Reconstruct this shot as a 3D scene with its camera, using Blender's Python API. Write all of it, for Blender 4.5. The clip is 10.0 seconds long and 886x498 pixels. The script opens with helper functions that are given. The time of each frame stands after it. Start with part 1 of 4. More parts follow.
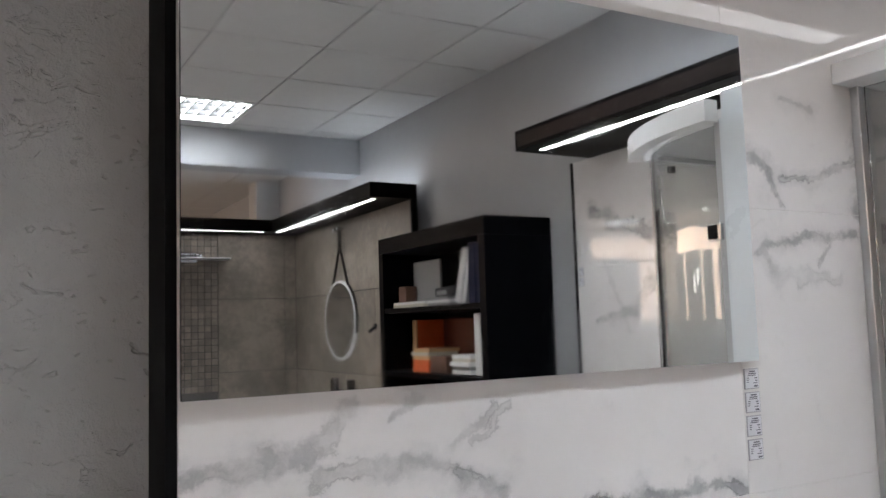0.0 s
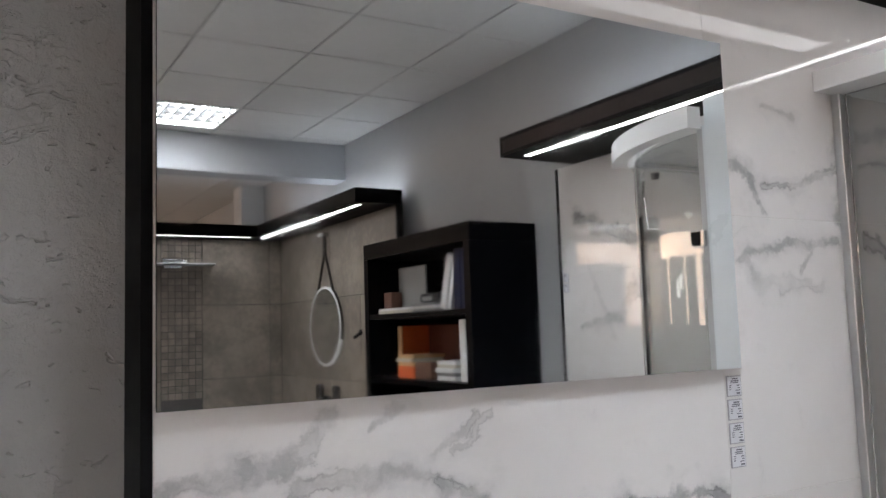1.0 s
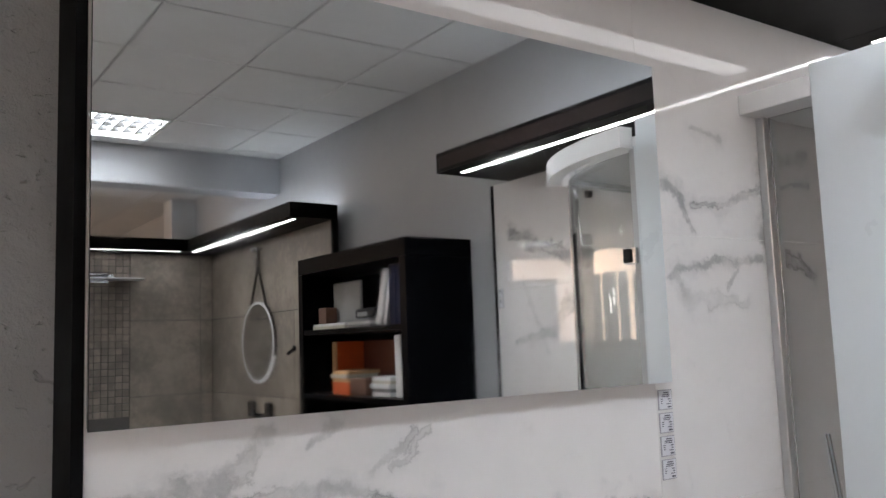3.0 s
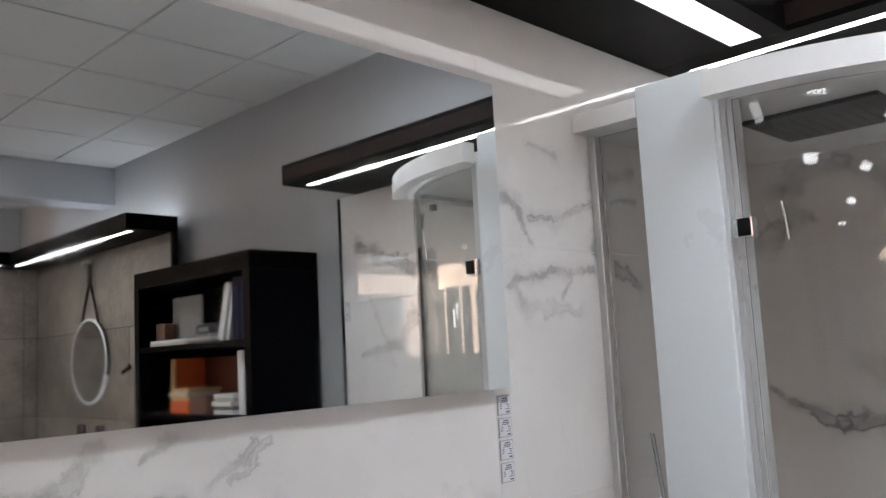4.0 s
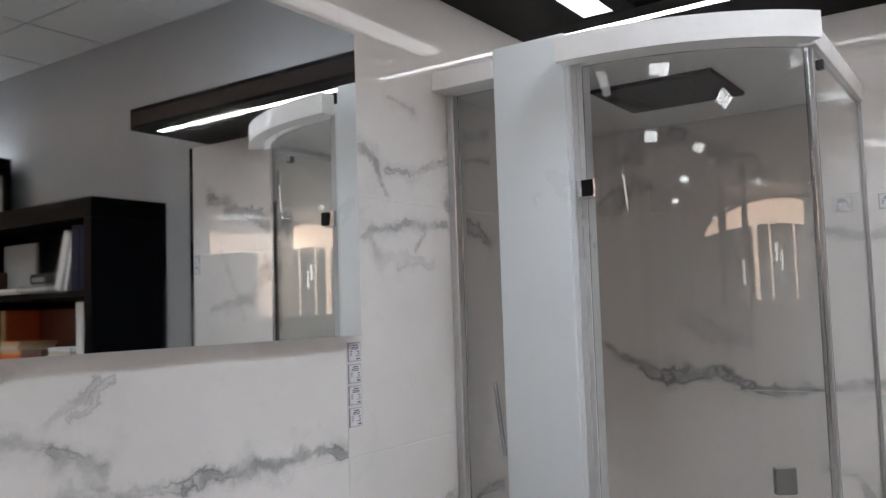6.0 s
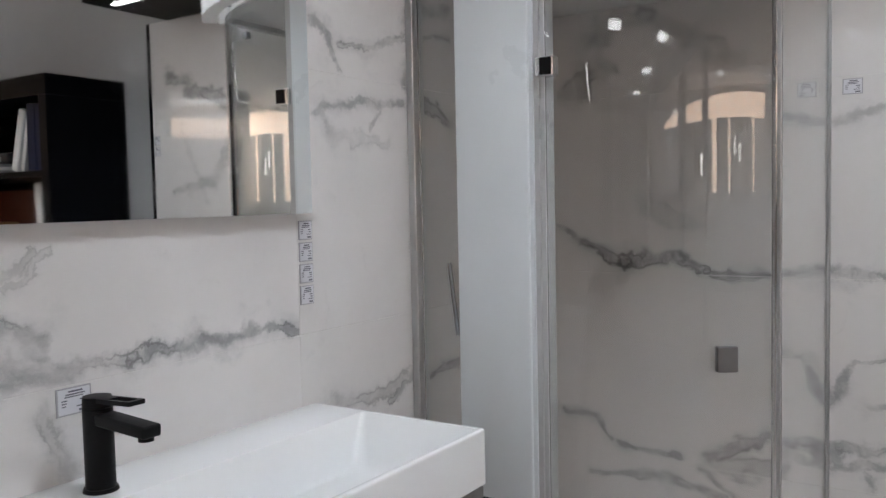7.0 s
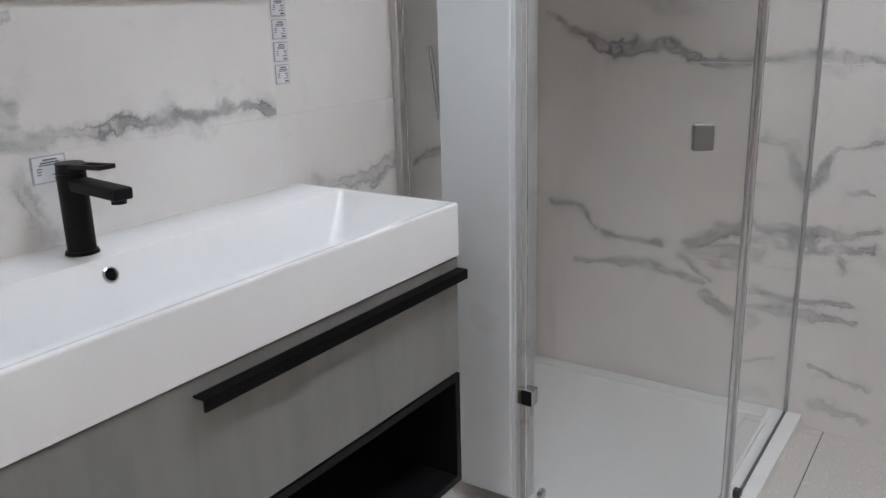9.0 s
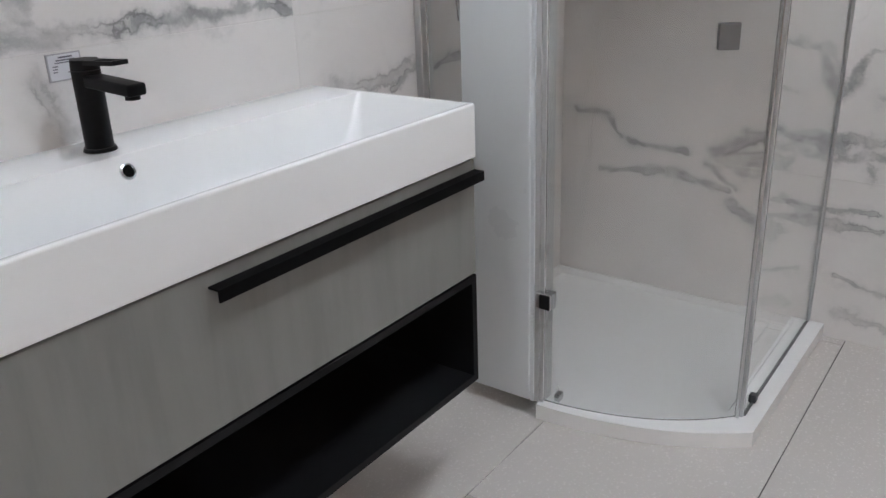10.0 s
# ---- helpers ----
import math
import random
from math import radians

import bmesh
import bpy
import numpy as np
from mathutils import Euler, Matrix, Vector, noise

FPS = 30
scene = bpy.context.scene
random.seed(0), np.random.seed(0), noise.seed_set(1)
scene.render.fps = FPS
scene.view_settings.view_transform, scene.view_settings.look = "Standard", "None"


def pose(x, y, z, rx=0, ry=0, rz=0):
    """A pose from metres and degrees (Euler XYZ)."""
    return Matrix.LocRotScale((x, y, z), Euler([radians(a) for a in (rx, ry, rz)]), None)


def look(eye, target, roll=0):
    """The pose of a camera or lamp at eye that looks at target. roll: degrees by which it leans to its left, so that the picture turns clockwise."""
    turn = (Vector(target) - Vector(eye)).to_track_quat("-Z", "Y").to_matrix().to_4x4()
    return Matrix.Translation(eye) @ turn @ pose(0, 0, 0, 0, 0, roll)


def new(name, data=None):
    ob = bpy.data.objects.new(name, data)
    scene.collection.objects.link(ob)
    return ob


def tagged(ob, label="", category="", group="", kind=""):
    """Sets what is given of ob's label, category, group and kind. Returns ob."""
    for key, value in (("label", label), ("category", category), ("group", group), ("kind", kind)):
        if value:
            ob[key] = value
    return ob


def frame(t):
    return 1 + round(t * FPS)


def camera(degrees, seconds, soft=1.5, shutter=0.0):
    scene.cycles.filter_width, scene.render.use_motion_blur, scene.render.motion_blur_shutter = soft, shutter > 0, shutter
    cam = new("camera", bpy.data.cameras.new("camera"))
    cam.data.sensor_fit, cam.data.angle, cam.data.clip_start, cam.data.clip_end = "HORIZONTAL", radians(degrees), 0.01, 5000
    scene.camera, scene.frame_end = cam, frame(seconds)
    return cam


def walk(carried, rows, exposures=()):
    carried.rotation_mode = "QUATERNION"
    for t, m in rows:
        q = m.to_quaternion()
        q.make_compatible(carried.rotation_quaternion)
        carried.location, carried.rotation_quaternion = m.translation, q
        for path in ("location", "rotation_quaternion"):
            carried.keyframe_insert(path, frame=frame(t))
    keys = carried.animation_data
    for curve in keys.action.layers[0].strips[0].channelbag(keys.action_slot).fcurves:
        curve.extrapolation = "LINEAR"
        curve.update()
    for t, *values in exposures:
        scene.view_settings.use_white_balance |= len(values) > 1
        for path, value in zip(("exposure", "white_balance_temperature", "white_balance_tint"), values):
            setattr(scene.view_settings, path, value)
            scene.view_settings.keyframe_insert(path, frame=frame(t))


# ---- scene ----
cam = camera(56.1, 10.0)
PATH = [
    (0, (-1.38, -1.165, 1.356), (-0.395, 0.566, 1.536), -1.8),
    (0.5, (-1.377, -1.159, 1.357), (-0.375, 0.562, 1.543), -1.8),
    (1, (-1.367, -1.162, 1.361), (-0.355, 0.552, 1.552), -1.9),
    (1.5, (-1.37, -1.159, 1.365), (-0.33, 0.538, 1.563), -1.9),
    (2, (-1.368, -1.166, 1.363), (-0.3, 0.512, 1.578), -2.1),
    (3.5, (-1.382, -1.163, 1.362), (-0.123, 0.374, 1.592), -2.4),
    (4, (-1.379, -1.177, 1.349), (0.041, 0.21, 1.592), -3.1),
    (4.5, (-1.39, -1.185, 1.338), (0.12, 0.104, 1.577), -3.2),
    (5, (-1.406, -1.192, 1.335), (0.157, 0.034, 1.563), -2.9),
    (6.5, (-1.382, -1.195, 1.3), (0.292, -0.101, 1.342), -1.2),
    (7, (-1.352, -1.225, 1.287), (0.32, -0.135, 1.169), -1.2),
    (7.5, (-1.339, -1.246, 1.266), (0.321, -0.154, 1.039), -1.6),
    (8, (-1.334, -1.268, 1.252), (0.309, -0.172, 0.935), -1.7),
    (8.5, (-1.334, -1.281, 1.233), (0.29, -0.189, 0.82), -1.8),
    (9, (-1.335, -1.29, 1.213), (0.26, -0.217, 0.659), -1.5),
    (9.5, (-1.332, -1.303, 1.198), (0.212, -0.23, 0.516), -1.7),
    (10, (-1.329, -1.324, 1.182), (0.166, -0.218, 0.445), -2.1),
]
EXPOSURES = [(0.0, -0.03), (5.0, -0.14), (6.5, -0.26), (7.5, -0.24), (8.5, -0.2), (10.0, -0.14)]
walk(cam, [(t, look(eye, target, roll)) for t, eye, target, roll in PATH], EXPOSURES)

# ---- light of the place ----
world = bpy.data.worlds.new("world")
scene.world = world
world.use_nodes = True
world.node_tree.nodes["Background"].inputs[0].default_value = (0.55, 0.6, 0.7, 1)
world.node_tree.nodes["Background"].inputs[1].default_value = 0.05
UP_POWER = 12.0
LED_LONG, LED_SHOWER = 3.2, 11.0
LED_POWER, TROFFER_POWER, ARCH_POWER, PANEL_POWER = 8.5, 132.0, 6.5, 12.0


# ---- materials ----
def mat_new(name):
    m = bpy.data.materials.new(name)
    m.use_nodes = True
    nt = m.node_tree
    return m, nt, nt.nodes["Principled BSDF"]


def node(nt, kind, **inputs):
    n = nt.nodes.new(kind)
    for k, v in inputs.items():
        n.inputs[int(k[1:]) if k[0] == "i" and k[1:].isdigit() else k].default_value = v
    return n


def math_node(nt, op, a, b=None, clamp=False):
    n = nt.nodes.new("ShaderNodeMath")
    n.operation, n.use_clamp = op, clamp
    for i, v in enumerate((a, b)):
        if v is None:
            continue
        if isinstance(v, (int, float)):
            n.inputs[i].default_value = v
        else:
            nt.links.new(v, n.inputs[i])
    return n.outputs[0]


def vec_node(nt, op, a, b=None, scale=None, out=0):
    n = nt.nodes.new("ShaderNodeVectorMath")
    n.operation = op
    for i, v in enumerate((a, b)):
        if v is None:
            continue
        if isinstance(v, (tuple, list)):
            n.inputs[i].default_value = v
        else:
            nt.links.new(v, n.inputs[i])
    if scale is not None:
        if isinstance(scale, (int, float)):
            n.inputs["Scale"].default_value = scale
        else:
            nt.links.new(scale, n.inputs["Scale"])
    return n.outputs[out]


def noise_node(nt, vec, scale, detail=4.0, rough=0.55, colour=False):
    n = node(nt, "ShaderNodeTexNoise", Scale=scale, Detail=detail, Roughness=rough)
    nt.links.new(vec, n.inputs["Vector"])
    return n.outputs["Color" if colour else "Fac"]


def ramp_node(nt, fac, lo, hi, out_lo=0.0, out_hi=1.0):
    n = nt.nodes.new("ShaderNodeMapRange")
    n.interpolation_type = "SMOOTHSTEP"
    nt.links.new(fac, n.inputs[0])
    for i, v in zip((1, 2, 3, 4), (lo, hi, out_lo, out_hi)):
        n.inputs[i].default_value = v
    return n.outputs[0]


def mix_node(nt, fac, a, b):
    n = nt.nodes.new("ShaderNodeMix")
    n.data_type = "RGBA"
    for sock, v in ((n.inputs["Factor"], fac), (n.inputs["A"], a), (n.inputs["B"], b)):
        if isinstance(v, (int, float)):
            sock.default_value = v
        elif isinstance(v, tuple):
            sock.default_value = (*v, 1) if len(v) == 3 else v
        else:
            nt.links.new(v, sock)
    return n.outputs["Result"]


def bump_node(nt, p, height, strength, distance=0.01):
    n = node(nt, "ShaderNodeBump", Strength=strength, Distance=distance)
    nt.links.new(height, n.inputs["Height"])
    nt.links.new(n.outputs[0], p.inputs["Normal"])


def place_of(nt):
    return nt.nodes.new("ShaderNodeNewGeometry").outputs["Position"]


def plain(name, colour, rough=0.5, metal=0.0, vary=0.08, scale=8.0, bump=0.0, bump_scale=60.0, spec=None, coat=0.0):
    """A surface with slight variation of tone and gloss at two scales."""
    m, nt, p = mat_new(name)
    pos = place_of(nt)
    a, b = noise_node(nt, pos, scale, 5), noise_node(nt, pos, scale * 9, 3)
    both = math_node(nt, "ADD", math_node(nt, "MULTIPLY", a, 0.7), math_node(nt, "MULTIPLY", b, 0.3))
    lo, hi = tuple(c * (1 - vary) for c in colour), tuple(min(1, c * (1 + vary)) for c in colour)
    nt.links.new(mix_node(nt, ramp_node(nt, both, 0.3, 0.7), lo, hi), p.inputs["Base Color"])
    nt.links.new(ramp_node(nt, a, 0.25, 0.75, max(0.0, rough - 0.04), min(1.0, rough + 0.04)), p.inputs["Roughness"])
    p.inputs["Metallic"].default_value = metal
    p.inputs["Coat Weight"].default_value = coat
    if spec is not None:
        p.inputs["Specular IOR Level"].default_value = spec
    if bump:
        bump_node(nt, p, noise_node(nt, pos, bump_scale, 5), bump)
    return m


def glow(name, colour, power):
    m, nt, p = mat_new(name)
    p.inputs["Base Color"].default_value = (0.8, 0.8, 0.8, 1)
    p.inputs["Emission Color"].default_value = (*colour, 1)
    p.inputs["Emission Strength"].default_value = power
    return m


def glass_mat(name, colour):
    m, nt, p = mat_new(name)
    p.inputs["Base Color"].default_value = (*colour, 1)
    p.inputs["Roughness"].default_value = 0.0
    p.inputs["IOR"].default_value = 1.5
    p.inputs["Transmission Weight"].default_value = 1.0
    return m


def marble(name, axis, veins, seed=0.0, tone=(0.76, 0.74, 0.73), fine=0.5):
    """White polished porcelain slab. veins: (u0, v0, u1, v1, width, strength) along the wall; v is the height."""
    m, nt, p = mat_new(name)
    pos = place_of(nt)
    sep = nt.nodes.new("ShaderNodeSeparateXYZ")
    nt.links.new(pos, sep.inputs[0])
    comb = nt.nodes.new("ShaderNodeCombineXYZ")
    nt.links.new(sep.outputs["XY".index(axis)], comb.inputs[0])
    nt.links.new(sep.outputs[2], comb.inputs[1])
    comb.inputs[2].default_value = seed
    flat = comb.outputs[0]
    warp = vec_node(nt, "SUBTRACT", noise_node(nt, flat, 5.0, 3, colour=True), (0.5, 0.5, 0.5))
    warp2 = vec_node(nt, "SUBTRACT", noise_node(nt, flat, 15.0, 9, 0.7, colour=True), (0.5, 0.5, 0.5))
    uv = vec_node(nt, "ADD", flat, vec_node(nt, "SCALE", warp, scale=0.07))
    uv = vec_node(nt, "ADD", uv, vec_node(nt, "SCALE", warp2, scale=0.06))
    uv = vec_node(nt, "MULTIPLY", uv, (1, 1, 0))
    body = core = halo = None
    swell = noise_node(nt, flat, 9.0, 6, 0.65)
    pinch = ramp_node(nt, swell, 0.28, 0.72, 2.0, 0.5)
    for u0, v0, u1, v1, width, strength in veins:
        d = (u1 - u0, v1 - v0, 0)
        q = vec_node(nt, "SUBTRACT", uv, (u0, v0, 0))
        along = math_node(nt, "MULTIPLY", vec_node(nt, "DOT_PRODUCT", q, d, out=1), 1 / (d[0] ** 2 + d[1] ** 2), clamp=True)
        near = vec_node(nt, "SCALE", d, scale=along)
        dist = vec_node(nt, "LENGTH", vec_node(nt, "SUBTRACT", q, near), out=1)
        dist = math_node(nt, "MULTIPLY", dist, pinch)
        wide = ramp_node(nt, dist, width * 0.45, width * 2.8, strength, 0.0)
        soft = ramp_node(nt, dist, 0.0, width * 3.0 + 0.03, strength, 0.0)
        thin = ramp_node(nt, math_node(nt, "ABSOLUTE", math_node(nt, "SUBTRACT", dist, math_node(nt, "MULTIPLY", swell, width * 2.2))), 0.0, max(0.003, width * 0.55), strength, 0.0)
        body = wide if body is None else math_node(nt, "MAXIMUM", body, wide)
        halo = soft if halo is None else math_node(nt, "MAXIMUM", halo, soft)
        core = thin if core is None else math_node(nt, "MAXIMUM", core, thin)
    cloud = noise_node(nt, flat, 2.2, 6, 0.6)
    speck = noise_node(nt, uv, 13.0, 7, 0.7)
    brush = noise_node(nt, vec_node(nt, "MULTIPLY", uv, (1.0, 2.4, 1.0)), 5.0, 6, 0.62)
    colour = mix_node(nt, ramp_node(nt, cloud, 0.35, 0.75), tone, tuple(c * 0.92 for c in tone))
    smoke = ramp_node(nt, noise_node(nt, uv, 1.7, 5, 0.6), 0.52, 0.74)
    colour = mix_node(nt, math_node(nt, "MULTIPLY", smoke, 0.2), colour, (0.46, 0.46, 0.46))
    # hairline veins
    hair = noise_node(nt, uv, 2.6, 2, 0.5)
    hair = ramp_node(nt, math_node(nt, "ABSOLUTE", math_node(nt, "SUBTRACT", hair, 0.5)), 0.0, 0.012, 1.0, 0.0)
    hair = math_node(nt, "MULTIPLY", hair, ramp_node(nt, speck, 0.5, 0.72))
    colour = mix_node(nt, math_node(nt, "MULTIPLY", hair, fine * 0.45), colour, (0.42, 0.41, 0.40))
    if body is not None:
        veil = math_node(nt, "MULTIPLY", halo, ramp_node(nt, brush, 0.36, 0.66))
        colour = mix_node(nt, math_node(nt, "MULTIPLY", veil, 0.7), colour, (0.42, 0.425, 0.43))
        broken = ramp_node(nt, speck, 0.3, 0.64, 0.15, 1.0)
        colour = mix_node(nt, math_node(nt, "MULTIPLY", math_node(nt, "MULTIPLY", body, broken), 0.95), colour, (0.29, 0.295, 0.30))
        broken2 = ramp_node(nt, noise_node(nt, flat, 7.0, 5), 0.46, 0.62)
        colour = mix_node(nt, math_node(nt, "MULTIPLY", math_node(nt, "MULTIPLY", core, broken2), 0.65), colour, (0.13, 0.13, 0.135))
    nt.links.new(colour, p.inputs["Base Color"])
    nt.links.new(ramp_node(nt, cloud, 0.3, 0.7, 0.025, 0.045), p.inputs["Roughness"])
    p.inputs["IOR"].default_value = 1.5
    p.inputs["Specular IOR Level"].default_value = 0.5
    return m


def concrete_tile(name, colour, rough=0.45, vary=0.16, streak=False, relief=0.06, spread=0.12):
    m, nt, p = mat_new(name)
    pos = place_of(nt)
    if streak:
        pos2 = vec_node(nt, "MULTIPLY", pos, (1.0, 1.0, 0.12))
    else:
        pos2 = pos
    a, b = noise_node(nt, pos2, 3.0 if not streak else 16.0, 6, 0.6), noise_node(nt, pos2, 22.0, 5, 0.6)
    info = nt.nodes.new("ShaderNodeObjectInfo")
    lo, hi = tuple(c * (1 - vary) for c in colour), tuple(c * (1 + vary) for c in colour)
    fac = math_node(nt, "ADD", math_node(nt, "MULTIPLY", a, 0.65), math_node(nt, "MULTIPLY", b, 0.35))
    fac = math_node(nt, "ADD", fac, math_node(nt, "MULTIPLY", math_node(nt, "SUBTRACT", info.outputs["Random"], 0.5), spread))
    nt.links.new(mix_node(nt, ramp_node(nt, fac, 0.34, 0.66), lo, hi), p.inputs["Base Color"])
    nt.links.new(ramp_node(nt, b, 0.3, 0.7, rough - 0.08, rough + 0.08), p.inputs["Roughness"])
    bump_node(nt, p, b, relief, 0.004)
    return m


def porcelain(name, colour, rough):
    """Matt tile with a fine grain and a very broad change of tone."""
    m, nt, p = mat_new(name)
    pos = place_of(nt)
    fine_grain, broad = noise_node(nt, pos, 140.0, 2), noise_node(nt, pos, 2.3, 5, 0.6)
    fac = math_node(nt, "ADD", math_node(nt, "MULTIPLY", fine_grain, 0.8), math_node(nt, "MULTIPLY", broad, 0.2))
    lo, hi = tuple(c * 0.985 for c in colour), tuple(c * 1.015 for c in colour)
    nt.links.new(mix_node(nt, fac, lo, hi), p.inputs["Base Color"])
    nt.links.new(ramp_node(nt, fine_grain, 0.25, 0.75, rough - 0.02, rough + 0.02), p.inputs["Roughness"])
    return m


def plaster_mat():
    m, nt, p = mat_new("rough_plaster")
    pos = place_of(nt)
    a, b, c = noise_node(nt, pos, 5, 6), noise_node(nt, pos, 38, 6, 0.65), noise_node(nt, pos, 160, 4)
    nt.links.new(mix_node(nt, ramp_node(nt, a, 0.3, 0.7), (0.275, 0.27, 0.267), (0.33, 0.325, 0.32)), p.inputs["Base Color"])
    p.inputs["Roughness"].default_value = 0.85
    # trowel marks: sparse slanting scratches and shallow pits
    wv = vec_node(nt, "ADD", vec_node(nt, "MULTIPLY", pos, (1.0, 1.0, 2.6)), vec_node(nt, "SCALE", noise_node(nt, pos, 7, 3, colour=True), scale=0.22))
    ridge = noise_node(nt, wv, 17, 3, 0.6)
    ridge = ramp_node(nt, math_node(nt, "ABSOLUTE", math_node(nt, "SUBTRACT", ridge, 0.5)), 0.0, 0.014, 1.0, 0.0)
    ridge = math_node(nt, "MULTIPLY", ridge, ramp_node(nt, noise_node(nt, pos, 11, 3), 0.53, 0.62))
    pits = ramp_node(nt, noise_node(nt, wv, 34, 2), 0.66, 0.72)
    h = math_node(nt, "ADD", math_node(nt, "MULTIPLY", b, 0.4), math_node(nt, "MULTIPLY", c, 0.12))
    h = math_node(nt, "SUBTRACT", h, math_node(nt, "MULTIPLY", pits, 0.3))
    h = math_node(nt, "SUBTRACT", h, math_node(nt, "MULTIPLY", ridge, 0.2))
    bump_node(nt, p, h, 1.0, 0.012)
    return m


W1A_VEINS = [(-1.125, 1.158, -1.008, 1.168, 0.0105, 0.8),
    (-1.008, 1.168, -0.94, 1.189, 0.0106, 0.7),
    (-0.931, 1.192, -0.885, 1.238, 0.0096, 0.5),
    (-0.82, 1.207, -0.771, 1.236, 0.0068, 0.5),
    (-0.722, 1.164, -0.635, 1.205, 0.0054, 0.5),
    (-0.94, 1.149, -0.713, 1.128, 0.0086, 0.6),
    (-0.713, 1.123, -0.619, 1.079, 0.0087, 0.7),
    (-0.044, 1.014, -0.149, 1.032, 0.0058, 1),
    (-0.149, 1.03, -0.307, 1.042, 0.0086, 1),
    (-0.307, 1.039, -0.467, 1.027, 0.0109, 1),
    (-0.467, 1.024, -0.562, 1.028, 0.0109, 0.9),
    (-0.563, 1.019, -0.666, 1.019, 0.0145, 0.8),
    (-0.657, 1.095, -0.618, 1.087, 0.0049, 0.8),
    (-0.62, 0.946, -0.594, 0.873, 0.0157, 0.5),
    (-0.668, 1.106, -0.614, 1.046, 0.0058, 0.7),
    (-0.676, 1.162, -0.602, 1.211, 0.0048, 0.4)]
W1B_VEINS = [(0.014, 1.68, 0.068, 1.658, 0.0058, 0.8),
    (0.068, 1.658, 0.112, 1.583, 0.0063, 0.9),
    (0.115, 1.643, 0.368, 1.697, 0.0047, 0.8),
    (0.023, 1.491, 0.191, 1.526, 0.0058, 0.8),
    (0.191, 1.526, 0.361, 1.518, 0.0067, 0.8),
    (0.042, 1.493, 0.072, 1.445, 0.0047, 0.6),
    (0.267, 1.513, 0.231, 1.454, 0.0047, 0.6),
    (0.087, 1.436, 0.298, 1.426, 0.0094, 0.3),
    (0.079, 0.824, 0.383, 0.831, 0.0156, 0.5),
    (0.272, 0.8, 0.383, 0.835, 0.0084, 0.8),
    (0.408, 0.815, 0.605, 0.836, 0.0076, 0.9),
    (0.146, 1.82, 0.235, 1.789, 0.0042, 0.4),
    (0.375, 1.574, 0.576, 1.492, 0.0126, 0.8),
    (0.393, 1.747, 0.566, 1.793, 0.0127, 0.6),
    (0.178, 1.658, 0.572, 1.713, 0.0051, 0.6)]
W2_HIGH = [(-0.051, 1.2, -0.138, 1.141, 0.0046, 0.9),
    (-0.138, 1.141, -0.271, 1.068, 0.0097, 1),
    (-0.271, 1.068, -0.44, 1.103, 0.0153, 1),
    (-0.44, 1.103, -0.526, 1.057, 0.0153, 1),
    (-0.526, 1.05, -0.707, 1.046, 0.0106, 1),
    (-0.707, 1.047, -0.812, 1.061, 0.0067, 0.9),
    (-0.812, 1.064, -0.928, 1.064, 0.0086, 0.9),
    (-0.928, 1.057, -1.025, 1.056, 0.0048, 0.8),
    (-0.328, 1.26, -0.524, 1.192, 0.0245, 0.3),
    (-0.719, 1.496, -0.846, 1.494, 0.0144, 0.4),
    (-0.881, 1.491, -1.01, 1.506, 0.0084, 0.5),
    (-0.068, 1.628, -0.194, 1.7, 0.0259, 0.5),
    (-0.145, 1.786, -0.335, 1.852, 0.027, 0.5),
    (-0.335, 1.852, -0.586, 1.684, 0.0225, 0.4)]
W2_MIDDLE = [(-0.736, 0.836, -0.822, 0.813, 0.0071, 0.8),
    (-0.822, 0.813, -0.866, 0.704, 0.0087, 0.8),
    (-1.032, 0.843, -0.922, 0.81, 0.0063, 0.8),
    (-0.922, 0.81, -0.876, 0.715, 0.0087, 0.9),
    (-0.972, 0.699, -1.038, 0.692, 0.0045, 0.6),
    (-0.051, 0.57, -0.173, 0.56, 0.0057, 0.8),
    (-0.173, 0.56, -0.228, 0.506, 0.0057, 0.9),
    (-0.247, 0.497, -0.308, 0.47, 0.0054, 0.9),
    (-0.308, 0.47, -0.447, 0.472, 0.0054, 0.8),
    (-0.159, 0.388, -0.39, 0.401, 0.0084, 0.7),
    (-0.39, 0.401, -0.58, 0.364, 0.0119, 0.8),
    (-0.581, 0.33, -0.705, 0.264, 0.0163, 0.7),
    (-0.535, 0.492, -0.7, 0.58, 0.0162, 0.8),
    (-0.562, 0.473, -0.702, 0.483, 0.0162, 0.5),
    (-0.514, 0.455, -0.6, 0.378, 0.0076, 0.9)]
W2_LOW = [(-0.726, 0.562, -0.866, 0.549, 0.0143, 0.7),
    (-0.88, 0.561, -1.044, 0.589, 0.0087, 0.8),
    (-0.881, 0.52, -1.045, 0.54, 0.0077, 0.8),
    (-0.959, 0.511, -0.973, 0.473, 0.0058, 0.8),
    (-0.735, 0.379, -0.834, 0.323, 0.0061, 0.8),
    (-0.785, 0.335, -1.007, 0.366, 0.0061, 0.8),
    (-0.852, 0.316, -1.019, 0.307, 0.0061, 0.7),
    (-0.929, 0.174, -1.069, 0.118, 0.0062, 0.6),
    (-0.93, 0.046, -1.084, 0.013, 0.0088, 0.4)]
